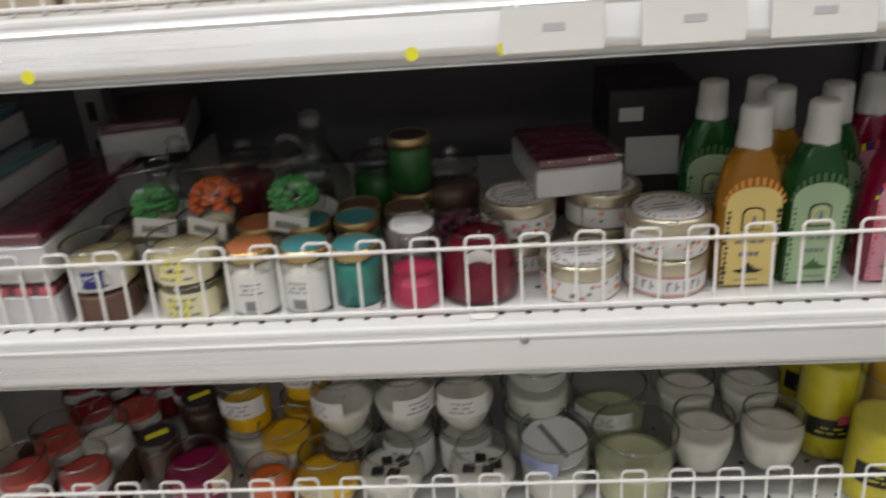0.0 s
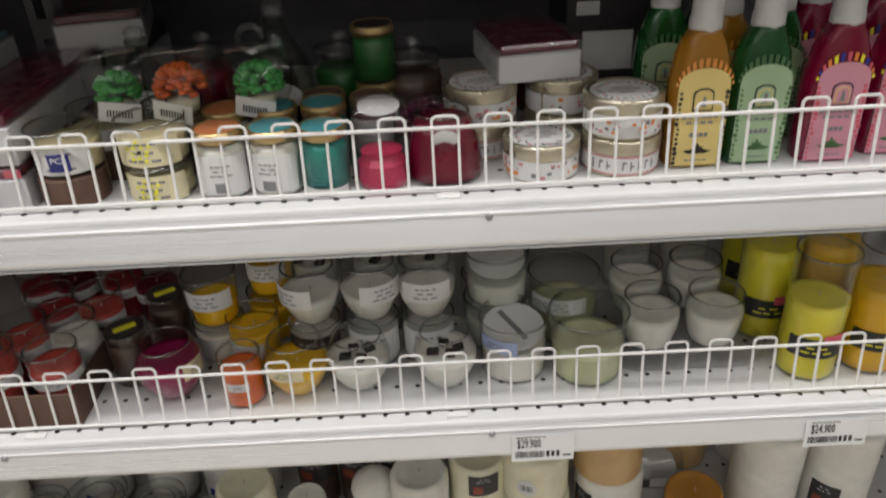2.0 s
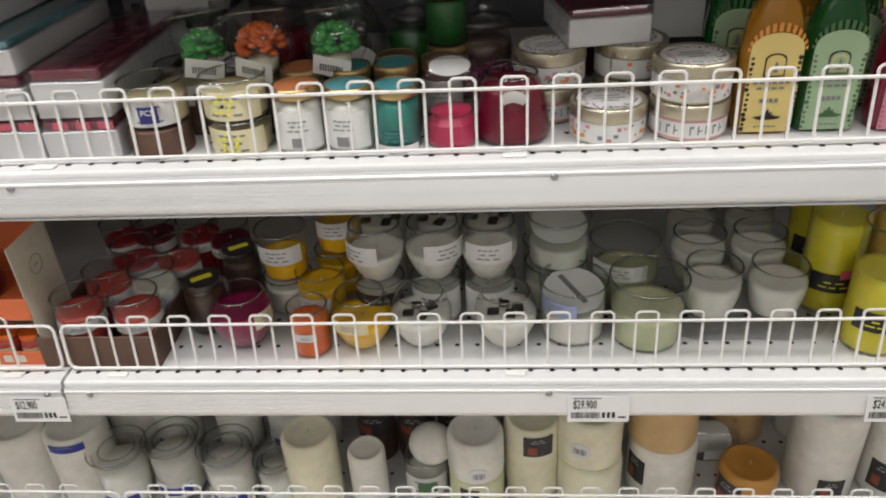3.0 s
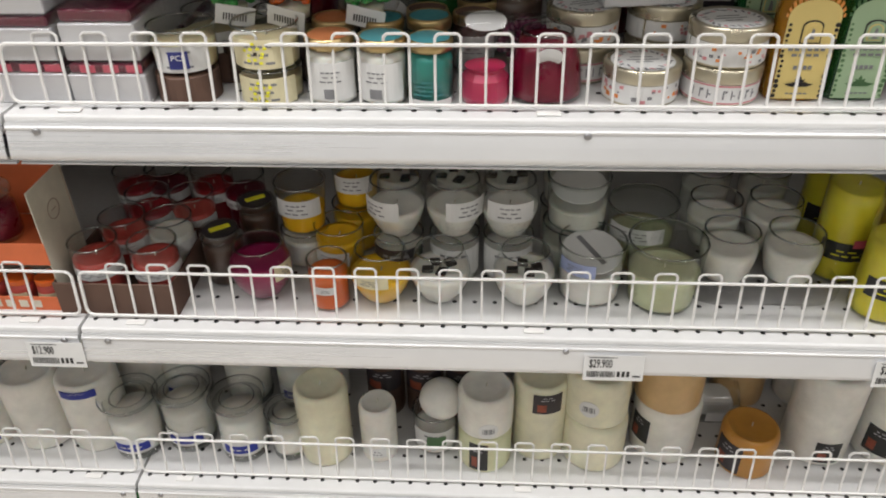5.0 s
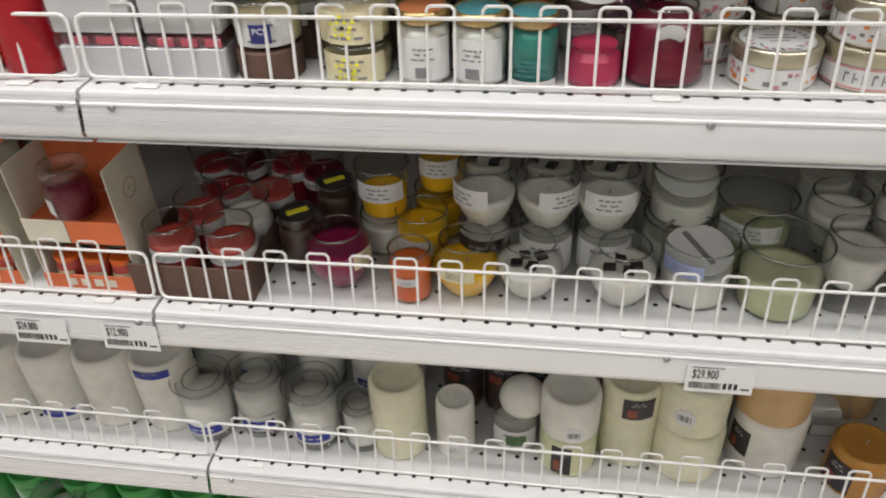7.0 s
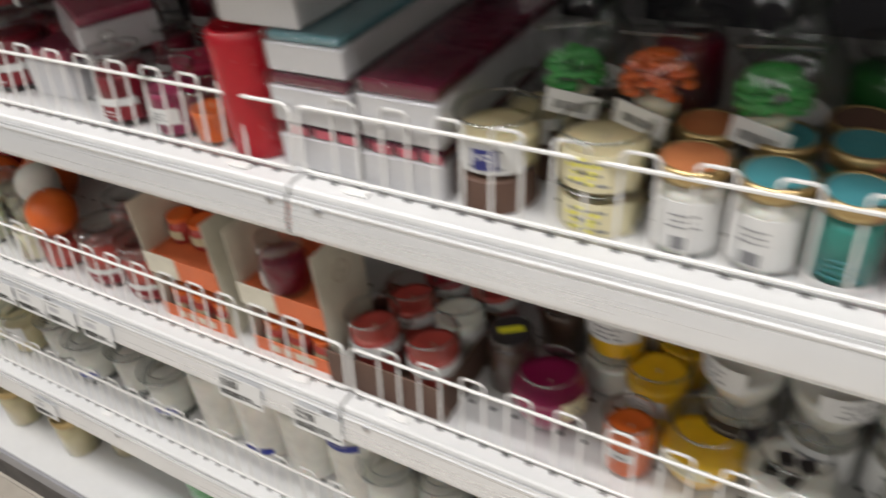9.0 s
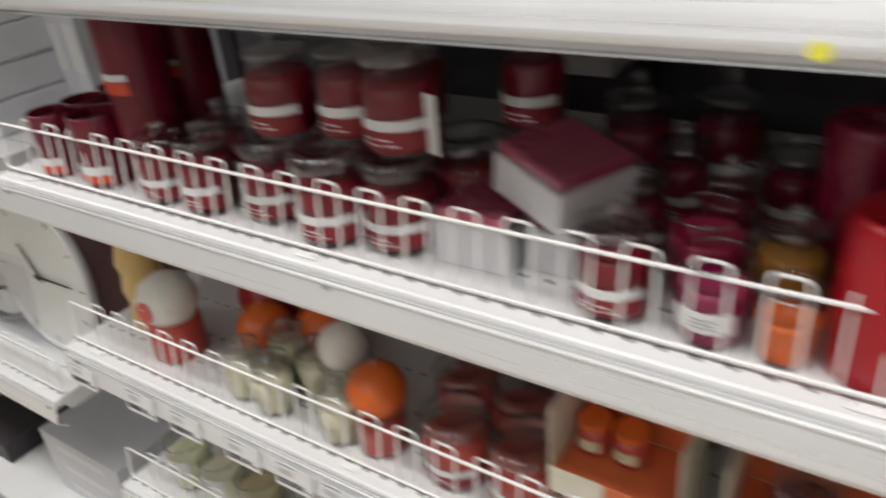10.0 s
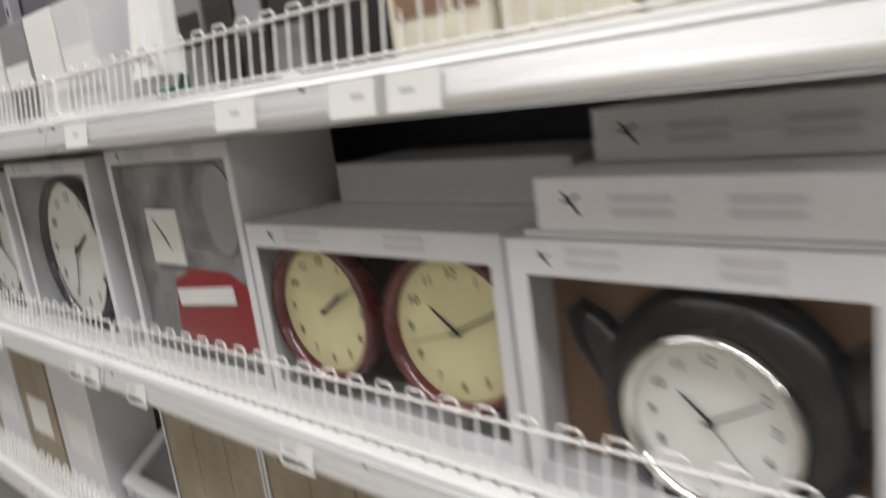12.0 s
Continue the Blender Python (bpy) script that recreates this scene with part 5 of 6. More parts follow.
def red_cup(x, y, r, h, desc, z=None):
    c = thing("red_cup_candle", pose(x, y, z or Z2), desc, "candle", "red cup candles")
    part("cup", glass_bm(r * 0.96, r, h), M_CUPRED, c, "", True)
    part("wax", fill_bm(r * 0.96, r, h, 0.005, h * 0.86), W_DARKRED, c, "", True)
    label_on(c, r + 0.0003, h * 0.22, h * 0.34, 0, 60, M_PAPER)
    label_on(c, r + 0.0003, h * 0.10, h * 0.215, 0, 60, M_ORANGERED, "label_lower", "orange red label strip")
    return c


M_CUPRED = surface("cup_red", (0.135, 0.004, 0.018), 0.25, coat=0.4)
red_cup(-1.425, 0.662, 0.024, 0.074, "dark red cup candle with a white and orange label")
red_cup(-1.343, 0.664, 0.0285, 0.080, "wide dark red cup candle with a white and orange label")
red_cup(-1.425, 0.712, 0.025, 0.074, "dark red cup candle in the second row")
red_cup(-1.372, 0.722, 0.026, 0.074, "dark red cup candle in the second row")
red_cup(-1.43, 0.765, 0.025, 0.074, "dark red cup candle in the third row")
for tx, ty, hh in ((-1.285, 0.700, 0.20), (-1.30, 0.775, 0.19), (-1.37, 0.80, 0.19)):
    t = pillar(tx, ty, Z, 0.033, hh, W_DARKRED, "tall dark red pillar candle with a paper band")
    label_on(t, 0.0336, hh * 0.60, hh * 0.635, 5, 32, M_PAPER)
    label_on(t, 0.0336, hh * 0.53, hh * 0.595, 5, 32, M_ORANGERED, "label_lower", "orange red paper label")
for gx, gy in ((-1.15, 0.83), (-1.22, 0.83), (-0.80, 0.85), (-0.73, 0.88)):
    apothecary(gx, gy, Z, 0.03, 0.12, W_DARKRED, "dark red jar candle at the back of the shelf")
carton("dark_carton", 0.085, 0.10, 0.092, M_DARKCARTON, -0.875, 0.895, Z, "dark carton at the back of the shelf")
carton("white_carton", 0.066, 0.07, 0.028, M_WHITEGLOSS, -0.878, 0.897, Z + 0.092, "small white carton lying on a dark one")

# ---- bay of red candles, middle shelf ----
Z = Z3


M_TANFADED = surface("faded_tan_print", (0.42, 0.33, 0.25), 0.6, bump=0)


def gift_set(x0, x1, y0, h, desc, turn=0.0, upper=False):
    """An orange and cream carton with a window that shows small jars."""
    w, d = x1 - x0, 0.075
    g = thing("gift_set", pose((x0 + x1) / 2, y0, Z3, 0, 0, turn), desc, "box", "orange gift sets")
    hw, t = w / 2, 0.0015
    part("back_card", box_bm((-hw, d - t, 0), (hw, d, h), 0.0005), M_CREAMCARD, g)
    for sx in (-1, 1):
        part("side_card", box_bm((sx * hw - t * (sx > 0), t, 0), (sx * hw + t * (sx < 0), d - t, h * 0.97), 0.0004), M_CREAMCARD, g, "cream printed side panel")
    part("front_sill", box_bm((-hw, 0, 0), (hw, t, h * 0.12), 0.0004), M_ORANGECARD, g)
    part("front_band", box_bm((-hw * 0.1, 0, h * 0.40), (hw, t, h * 0.58), 0.0004), M_ORANGECARD, g)
    part("front_corner", box_bm((-hw, 0, h * 0.40), (-hw * 0.12, t, h * 0.58), 0.0004), M_CREAMCARD, g)
    part("shelf_card", box_bm((-hw + t, t, h * 0.52), (hw - t, d - 3 * t, h * 0.54)), M_ORANGECARD, g)
    part("top_band", box_bm((-hw, d - 2.5 * t, h * 0.54), (hw, d - t - 0.0004, h * 0.98), 0.0004), M_ORANGECARD, g)
    part("floor_card", box_bm((-hw + t, t, 0), (hw - t, d - t, 0.0015)), M_DARKCARTON, g)
    for k in range(5 if upper else 3):
        cx = -hw * 0.6 + (k % 3) * hw * 0.6
        jar = part("small_jar", lathe_bm([(0, 0.002), (0.0145, 0.002), (0.015, 0.02), (0.0135, 0.028), (0, 0.028)], 18), W_CORAL, g, "small red candle jar", True, at=pose(cx, 0.02 if k < 3 else 0.045, 0 if k < 3 else h * 0.535))
        part("lid", lathe_bm([(0, 0.0285), (0.0145, 0.0285), (0.0145, 0.034), (0.013, 0.0345), (0, 0.0345)], 18), W_ORANGE, jar)
        part("label", arc_bm(0.0154, -130, -50, 0.008, 0.019, 0.0004, 6), M_PAPERCREAM, jar)
    ring = bmesh.new()
    lathe_bm([(0.0106, -0.0002), (0.0118, -0.0002), (0.0118, 0.0002), (0.0106, 0.0002), (0.0106, -0.0002)], 26, ring)
    rod_bm(ring, (0, -0.004, 0), (0, 0.004, 0), 0.0007, 5)
    part("round_print", ring, M_TANFADED, g, at=pose(hw + 0.0003, d * 0.5, h * 0.72, 0, 90, 0))
    bm = bmesh.new()
    for k in range(4):
        box_bm((-hw * 0.5 + k * hw * 0.28, -0.0006, h * 0.03), (-hw * 0.32 + k * hw * 0.28, -0.0001, h * 0.09), bm=bm)
    part("print", bm, M_CREAMCARD, g)
    return g


gift_set(-0.655, -0.545, 0.650, 0.155, "orange and cream carton with small red jars, open front")
gift_set(-0.795, -0.685, 0.650, 0.155, "orange and cream carton with two tiers of red jars", upper=True)
j = apothecary(-0.603, 0.673, Z + 0.0845, 0.024, 0.062, W_CRIMSON, "purple glass jar on an orange gift set", knob=False, label=False)
label_on(j, 0.0245, 0.012, 0.03, -35, 20, M_PAPER)
for jx, jy in ((-0.838, 0.684), (-0.912, 0.684), (-0.87, 0.745), (-0.94, 0.75)):
    apothecary(jx, jy, Z, 0.034, 0.075, W_CORAL, "coral red jar candle with a wide glass lid", knob=False)


def ball(x, y, z, r, mat, desc):
    b = thing("ball_candle", pose(x, y, z), desc, "candle", "ball candles")
    n = 12
    part("wax", lathe_bm([(0, 0), (r * 0.45, 0)] + [(r * math.sin(0.47 + (math.pi - 0.52) * k / n), r * 0.89 - r * math.cos(0.47 + (math.pi - 0.52) * k / n)) for k in range(1, n)] + [(0, r * 1.88)], 28), mat, b, "", True)
    part("wick", rod_bm(bmesh.new(), (0, 0, r * 1.86), (0.001, 0, r * 1.86 + 0.008), 0.0008, 5), M_PAPER, b)
    part("sticker", box_bm((r * 0.3, -0.0004, 0), (r * 0.75, 0.0006, r * 0.7)), M_PAPER, b, at=pose(0, -r * 0.98, r * 0.5, -2, 0, 30))
    return b


glass_candle(-1.004, 0.678, Z, 0.028, 0.05, 0.8, W_CORAL, "coral candle in a clear glass under an orange ball")
ball(-1.004, 0.680, Z + 0.043, 0.031, W_ORANGE, "orange ball candle resting on a glass")
glass_candle(-1.075, 0.712, Z, 0.029, 0.06, 0.8, W_IVORY, "ivory candle in a clear glass under a white ball")
ball(-1.078, 0.715, Z + 0.052, 0.028, W_WHITE, "white ball candle resting on a glass")
ball(-1.24, 0.745, Z, 0.036, W_ORANGE, "orange ball candle on the shelf")
ball(-1.16, 0.775, Z, 0.04, W_ORANGE, "orange ball candle in the back row")
ball(-1.28, 0.80, Z, 0.045, W_RED, "red ball candle in the back row")
for bx, by in ((-1.15, 0.668), (-1.20, 0.672), (-1.12, 0.71), (-1.175, 0.72), (-1.05, 0.668)):
    apothecary(bx, by, Z, 0.0235, 0.082, W_IVORY, "clear glass jar of ivory wax with a knob lid", label=False)
lion = thing("round_jar", pose(-1.345, 0.690, Z), "white round jar with a red dot on an orange base", "jar")
part("base", lathe_bm([(0, 0), (0.03, 0), (0.034, 0.004), (0.034, 0.05), (0.03, 0.056), (0, 0.056)], 28), W_CORAL, lion, "", True)
part("top", lathe_bm([(0, 0.056), (0.03, 0.056), (0.037, 0.07), (0.038, 0.085), (0.032, 0.102), (0.018, 0.112), (0, 0.114)], 28), W_WHITE, lion, "glossy white round top", True)
bm = bmesh.new()
disc_bm(bm, 0.014, (0, 0, 0), 22, 0.001, (0, 1, 0))
part("dot", bm, W_CORAL, lion, "round red sticker", at=pose(0.004, -0.0375, 0.082, -6, 0, 0))
yb = thing("yellow_bottle", pose(-1.435, 0.720, Z), "tan yellow wax figure candle of stacked rounds", "candle")
part("body", lathe_bm([(0, 0), (0.03, 0), (0.032, 0.02), (0.027, 0.04), (0.031, 0.06), (0.026, 0.085), (0.03, 0.1), (0.024, 0.125), (0.012, 0.14), (0, 0.142)], 24), wax("wax_straw", (0.66, 0.46, 0.18)), yb, "", True)
for k in range(4):
    glass_candle(-1.42 + k * 0.08, 0.86, Z, 0.03, 0.08, 0.85, (W_RED, W_ORANGE, W_RED, W_CORAL)[k], "red or orange candle in clear glass at the back")
for k in range(4):
    glass_candle(-0.98 + k * 0.085, 0.84, Z, 0.03, 0.08, 0.85, (W_RED, W_CORAL, W_RED, W_DARKRED)[k], "red candle in clear glass at the back")

# ---- bay of red candles, lower shelf ----
Z = Z4
for k in range(4):
    pillar(-0.595 - k * 0.078, 0.709, Z, 0.039, 0.115, W_WHITE, "white pillar candle with a blue label strip", M_BLUEINK if k in (0, 2) else None, 8, (0.86, 0.96) if k == 0 else (0.10, 0.20), 34)
for k in range(5):
    pillar(-0.56 - k * 0.082, 0.795, Z, 0.038, 0.118, W_WHITE, "white pillar candle in the back row")
for k in range(4):
    rim_jar(-0.925 - k * 0.085, 0.695 + (k % 2) * 0.012, Z, 0.039, 0.085, "clear glass jar candle with a wide lid ring", k % 2 == 0)
for k in range(3):
    glass_candle(-1.265 - k * 0.075, 0.690, Z, 0.031, 0.075, 0.8, (W_CREAM, W_IVORY, W_PALE)[k], "pale candle in a clear glass on the lower shelf", label=M_PAPER)
for k in range(7):
    rim_jar(-0.93 - k * 0.082, 0.79, Z, 0.037, 0.1, "clear glass jar candle in the back row", False)

# ---- top shelf above the candles ----
Z = Z1
S_COL = [M_PAPER, M_PAPERCREAM, surface("pack_green", (0.30, 0.42, 0.22), 0.5), surface("pack_lilac", (0.40, 0.34, 0.58), 0.5), surface("pack_ochre", (0.66, 0.42, 0.10), 0.5), M_WHITEGLOSS, surface("pack_pink", (0.62, 0.36, 0.36), 0.5), surface("pack_beige", (0.50, 0.42, 0.32), 0.6)]


def pack(x, w, h, mat, desc, d=0.12, y=0.655, stripe=None):
    p = thing("packet", pose(x, y, ZA1 if Z == Z1 and x < B0 else Z), desc, "packet", "upright packets")
    part("carton", box_bm((-w / 2, 0, 0), (w / 2, d, h), 0.002, 2), mat, p)
    part("band", box_bm((-w * 0.46, -0.0007, h * 0.35), (w * 0.46, -0.0001, h * 0.6)), stripe or M_PAPER, p, "printed front band")
    return p


rng = random.Random(12)
for k, px in enumerate((-1.465, -1.425, -1.385, -1.345, -1.305)):
    pack(px, 0.036, 0.17, (M_DARKCARTON, M_DARKCARTON, M_ORANGECARD, M_DARKCARTON, M_DARKCARTON)[k], "tall dark upright packet behind the wire guard", stripe=M_INK)
px = -1.265
for k in range(15):
    w = rng.uniform(0.03, 0.055)
    pack(px, w, rng.uniform(0.13, 0.18), S_COL[k % 7], "pale coloured upright packet behind the wire guard", stripe=S_COL[(k * 3 + 1) % 7])
    px += w + 0.006
    if px > -0.58:
        break
for k in range(10):
    pack(-0.46 + k * 0.092, 0.085, 0.14 + 0.02 * (k % 3), S_COL[7] if k < 4 else S_COL[(k * 2) % 7], "beige upright packet on the top shelf", stripe=S_COL[(k + 4) % 8])

# ---- price tags and stickers ----
price_tag(0.063, Z3, "$29.900")
price_tag(0.365, Z3, "$24.900")
price_tag(-0.547, Z3, "$12.900")
price_tag(-0.652, Z3, "$24.800")
for tx in (-0.885, -0.955, -1.015, -1.08, -1.16, -1.259, -1.343, -1.466):
    price_tag(tx, Z3, w=0.056)
for tx in (-1.15, -1.31, -1.43, 0.3):
    price_tag(tx, Z4, w=0.056)
for tx in (-1.36, 0.035, 0.128, 0.212):
    price_tag(tx, ZA1 if tx < B0 else Z1, w=0.068, h=0.030, dz=-0.026, plain=True)
for tx in (-0.334, -0.061, 0.002, 0.05, 0.142, -0.629):
    dot_sticker(tx, ZA1 if tx < B0 else Z1, -0.0375)

# ---- bay of wall clocks ----
M_DIALWHITE = surface("dial_white", (0.72, 0.73, 0.70), 0.4, vary=0.04, bump=0.0)
M_DIALCREAM = surface("dial_cream", (0.66, 0.62, 0.36), 0.4, vary=0.08, stain=12, bump=0.0)
M_MAROON = surface("maroon_case", (0.085, 0.007, 0.009), 0.25, coat=0.4)
M_BLACKGLOSS = surface("black_gloss", (0.006, 0.007, 0.011), 0.22, coat=0.15)
M_CHROME = surface("chrome", (0.72, 0.72, 0.70), 0.16, metal=1.0, bump=0.0)
M_TANWOOD = surface("tan_woodprint", (0.31, 0.26, 0.19), 0.55, vary=0.3, stain=6, grain=30)
M_TANFLAP = surface("kraft_inside", (0.22, 0.13, 0.075), 0.6)


def hand_bm(length, width, angle, y):
    bm = bmesh.new()
    a = radians(angle)
    s, c = math.sin(a), math.cos(a)
    def at(u, v):
        return (u * s + v * c, u * c - v * s)
    flat_patch(bm, [at(-length * 0.15, -width / 2), at(-length * 0.15, width / 2), at(length, width * 0.25), at(length, -width * 0.25)], y)
    return bm


def dial_parts(parent, at, r, dial_mat, rim_mat, rim_w, hours, hour_angle, minute_angle, numerals=True, second=None, rim_depth=0.014, rim_label=""):
    """A clock face in the x, z plane looking to -y, at a pose."""
    ring = bmesh.new()
    prof = [(r, 0.0), (r + rim_w * 0.2, rim_depth * 0.9), (r + rim_w * 0.55, rim_depth), (r + rim_w * 0.9, rim_depth * 0.7), (r + rim_w, 0.0), (r + rim_w * 0.9, -0.012), (r, -0.012)]
    lathe_bm(prof + [prof[0]], 56, ring)
    rot = at @ pose(0, 0, 0, 90, 0, 0)
    part("rim", ring, rim_mat, parent, rim_label, True, at=rot)
    d = bmesh.new()
    disc_bm(d, r + 0.001, (0, 0, -0.001), 56, 0.002)
    dial = part("dial", d, dial_mat, parent, "", at=rot)
    if numerals:
        for k in range(1, 13):
            a = radians(30 * k)
            text_part(str(k), r * 0.2, parent, at @ pose(math.sin(a) * r * 0.78, -0.0008, math.cos(a) * r * 0.78, 90, 0, 0), M_INK)
    else:
        for k in range(60):
            a = radians(6 * k)
            if k % 5 == 0:
                b = box_bm((-0.0014, -0.0005, r * 0.86), (0.0014, 0.0, r * 0.95))
                part("hour_mark", b, M_INKGREY, parent, at=at @ pose(0, -0.0004, 0, 0, math.degrees(a), 0))
    part("hour_hand", hand_bm(r * 0.5, r * 0.06, hour_angle, -0.003), M_INK, parent, at=at)
    part("minute_hand", hand_bm(r * 0.74, r * 0.045, minute_angle, -0.0042), M_INK, parent, at=at)
    if second is not None:
        part("second_hand", hand_bm(r * 0.8, r * 0.02, second, -0.0054), M_INK, parent, at=at)
    pin = bmesh.new()
    disc_bm(pin, r * 0.035, (0, -0.0055, 0), 14, 0.003, (0, 1, 0))
    part("hand_pin", pin, M_INK, parent, at=at)
    return dial


def strokes(bm, x, z, size):
    """A small printed mark of crossed thin strokes."""
    for ax, az, bx, bz in ((-0.8, 1.0, 0.2, -0.2), (0.9, 0.8, -0.3, 0.1), (-0.1, 0.2, 0.8, -1.0), (-0.9, 0.1, -0.2, 0.3)):
        p, q = Vector((ax, az)) * size, Vector((bx, bz)) * size
        n = Vector((-(q - p).y, (q - p).x)).normalized() * size * 0.13
        flat_patch(bm, [(x + v.x, z + v.y) for v in (p - n, q - n, q + n, p + n)], -0.0001)


def window_carton(x0, x1, y0, z, h, d, desc, top=0.045, side=0.024, bottom=0.02, inside=None, turn=0.0, film=True, mat=None, tilt=0.0):
    """A white carton with a large film window; returns the thing, built round its front bottom centre."""
    w = x1 - x0
    mat = mat or M_GREYCARD
    g = thing("clock_box", pose((x0 + x1) / 2, y0, z, tilt, 0, turn), desc, "clock box", "clock boxes")
    hw, t = w / 2, 0.002
    part("left_side", box_bm((-hw, t, 0), (-hw + t, d, h), 0.0005), mat, g)
    part("right_side", box_bm((hw - t, t, 0), (hw, d, h), 0.0005), mat, g)
    part("top_panel", box_bm((-hw + t, t, h - t), (hw - t, d, h), 0.0005), mat, g)
    part("bottom_panel", box_bm((-hw + t, t, 0), (hw - t, d, t), 0.0005), mat, g)
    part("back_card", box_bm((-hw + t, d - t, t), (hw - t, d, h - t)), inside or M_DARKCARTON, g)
    part("front_top", box_bm((-hw, 0, h - top), (hw, t, h), 0.0005), mat, g)
    part("front_bottom", box_bm((-hw, 0, 0), (hw, t, bottom), 0.0005), mat, g)
    part("front_left", box_bm((-hw, 0, bottom), (-hw + side, t, h - top), 0.0004), mat, g)
    part("front_right", box_bm((hw - side, 0, bottom), (hw, t, h - top), 0.0004), mat, g)
    if film:
        part("film_window", box_bm((-hw + side, t, bottom), (hw - side, t + 0.0005, h - top)), G_WINDOW, g, "clear film window")
    ink = bmesh.new()
    for fx, fw in ((-0.30, 0.16), (0.12, 0.14)):
        for k in range(2):
            box_bm((w * fx, -0.0007, h - top * (0.36 + 0.34 * k)), (w * (fx + fw), -0.0001, h - top * (0.16 + 0.34 * k)), bm=ink)
    part("print", ink, M_INKPALE, g)
    mark = bmesh.new()
    strokes(mark, -w * 0.37, h - top * 0.5, 0.006)
    part("emblem", mark, M_INK, g)
    return g


def flat_carton(x0, x1, y0, y1, z, h, desc, mat=None, printed=True, turn=0.0):
    w, d = x1 - x0, y1 - y0
    g = thing("flat_carton", pose((x0 + x1) / 2, y0, z, 0, 0, turn), desc, "box", "stacked cartons")
    part("carton", box_bm((-w / 2, 0, 0), (w / 2, d, h), 0.0015), mat or M_GREYCARD, g)
    part("flap", box_bm((w / 2 - 0.001, 0.01, h * 0.05), (w / 2 + 0.0006, d - 0.01, h * 0.95), 0.0003), mat or M_GREYCARD, g)
    if printed:
        ink = bmesh.new()
        for fx, fw in ((-0.24, 0.19), (0.1, 0.19)):
            for k in range(2):
                box_bm((w * fx, -0.0007, h * (0.30 + 0.24 * k)), (w * (fx + fw), -0.0001, h * (0.44 + 0.24 * k)), bm=ink)
        part("print", ink, M_INKPALE, g)
        mark = bmesh.new()
        strokes(mark, -w * 0.37, h * 0.52, 0.009)
        part("emblem", mark, M_INK, g)
    return g


Z = KZ2
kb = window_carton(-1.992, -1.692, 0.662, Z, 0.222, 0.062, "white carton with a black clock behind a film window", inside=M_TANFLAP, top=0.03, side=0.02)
cx, cz = -1.829 + 1.842, 0.082
dial_parts(kb, pose(cx, 0.020, cz), 0.062, M_DIALWHITE, M_CHROME, 0.010, 12, -48, 62, True, 140, rim_label="polished chrome rim")
case = lathe_bm([(0, 0.0), (0.100, 0.0), (0.104, 0.006), (0.104, 0.014), (0.099, 0.022), (0.088, 0.028), (0.074, 0.030), (0, 0.030)], 48)
part("case", case, M_BLACKGLOSS, kb, "glossy black round clock case", True, at=pose(cx, 0.054, cz, 90, 0, 0))
for sx in (-1, 1):
    ear = loft_bm([(0.020, 0.011, 0), (0.024, 0.013, 0.02), (0.022, 0.012, 0.06), (0.012, 0.008, 0.085)], 18, 2.4)
    part("bell_arm", ear, M_BLACKGLOSS, kb, "black arm of the clock", True, at=pose(cx + sx * 0.078, 0.045, cz + 0.005, 0, sx * 38, 0))
flat_carton(-1.975, -1.690, 0.667, 0.864, Z + 0.2224, 0.007, "thin white carton lid on a clock box", printed=False)
flat_carton(-1.958, -1.693, 0.664, 0.862, Z + 0.2298, 0.043, "white flat carton with grey print on a clock box")
for k in range(4):
    flat_carton(-1.99, -1.695 - 0.003 * (k % 2), 0.728, 0.866, Z + k * 0.0495, 0.048, "white flat carton in a stack behind a clock box", printed=False)
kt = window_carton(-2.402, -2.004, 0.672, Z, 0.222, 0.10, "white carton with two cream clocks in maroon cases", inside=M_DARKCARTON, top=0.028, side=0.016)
for ox, ha, ma in ((-0.105, 55, 60), (0.105, -50, 65)):
    dial_parts(kt, pose(ox, 0.030, 0.112, 0, 0, 6 if ox > 0 else 2), 0.077, M_DIALCREAM, M_MAROON, 0.013, 12, ha, ma, True, None if ox < 0 else 255, 0.016, "glossy maroon rim")
flat_carton(-2.37, -2.01, 0.80, 0.93, Z + 0.2225, 0.05, "white flat carton lying on the two-clock box", printed=False)
solid("rest_carton", box_bm((-0.19, 0, 0), (0.19, 0.15, 0.222), 0.0015), M_GREYCARD, pose(-2.20, 0.775, Z), "plain white carton behind the two-clock box", "box")
kr = window_carton(-2.752, -2.408, 0.672, Z, 0.325, 0.16, "white carton with a grey and red picture clock", top=0.022, side=0.014, inside=M_INKGREY)
part("picture", box_bm((-0.155, 0.012, 0.02), (0.155, 0.016, 0.30)), surface("grey_photo", (0.26, 0.26, 0.27), 0.35, vary=0.5, stain=16, grain=50), kr, "grey printed clock picture")
bm = loft_bm([(0.10, 0.012, 0), (0.115, 0.014, 0.02), (0.10, 0.012, 0.09), (0.05, 0.008, 0.11)], 26, 2.4)
part("red_panel", bm, surface("red_print", (0.24, 0.012, 0.02), 0.4), kr, "dark red car-shaped panel", True, at=pose(0.05, 0.011, 0.04) @ Matrix.Diagonal((1, 0.3, 1, 1)))
part("name_plate", box_bm((-0.025, 0.004, 0.098), (0.125, 0.0065, 0.122)), M_PAPER, kr, "white name plate", at=pose(0, 0, 0, 0, -6, 0))
part("small_dial", box_bm((-0.095, 0.008, 0.155), (-0.005, 0.0115, 0.235)), M_DIALWHITE, kr)
part("small_hand", hand_bm(0.035, 0.004, -45, 0), M_INK, kr, at=pose(-0.05, 0.0075, 0.195))
part("small_hand", hand_bm(0.022, 0.004, 140, 0), M_INK, kr, at=pose(-0.05, 0.0075, 0.195))
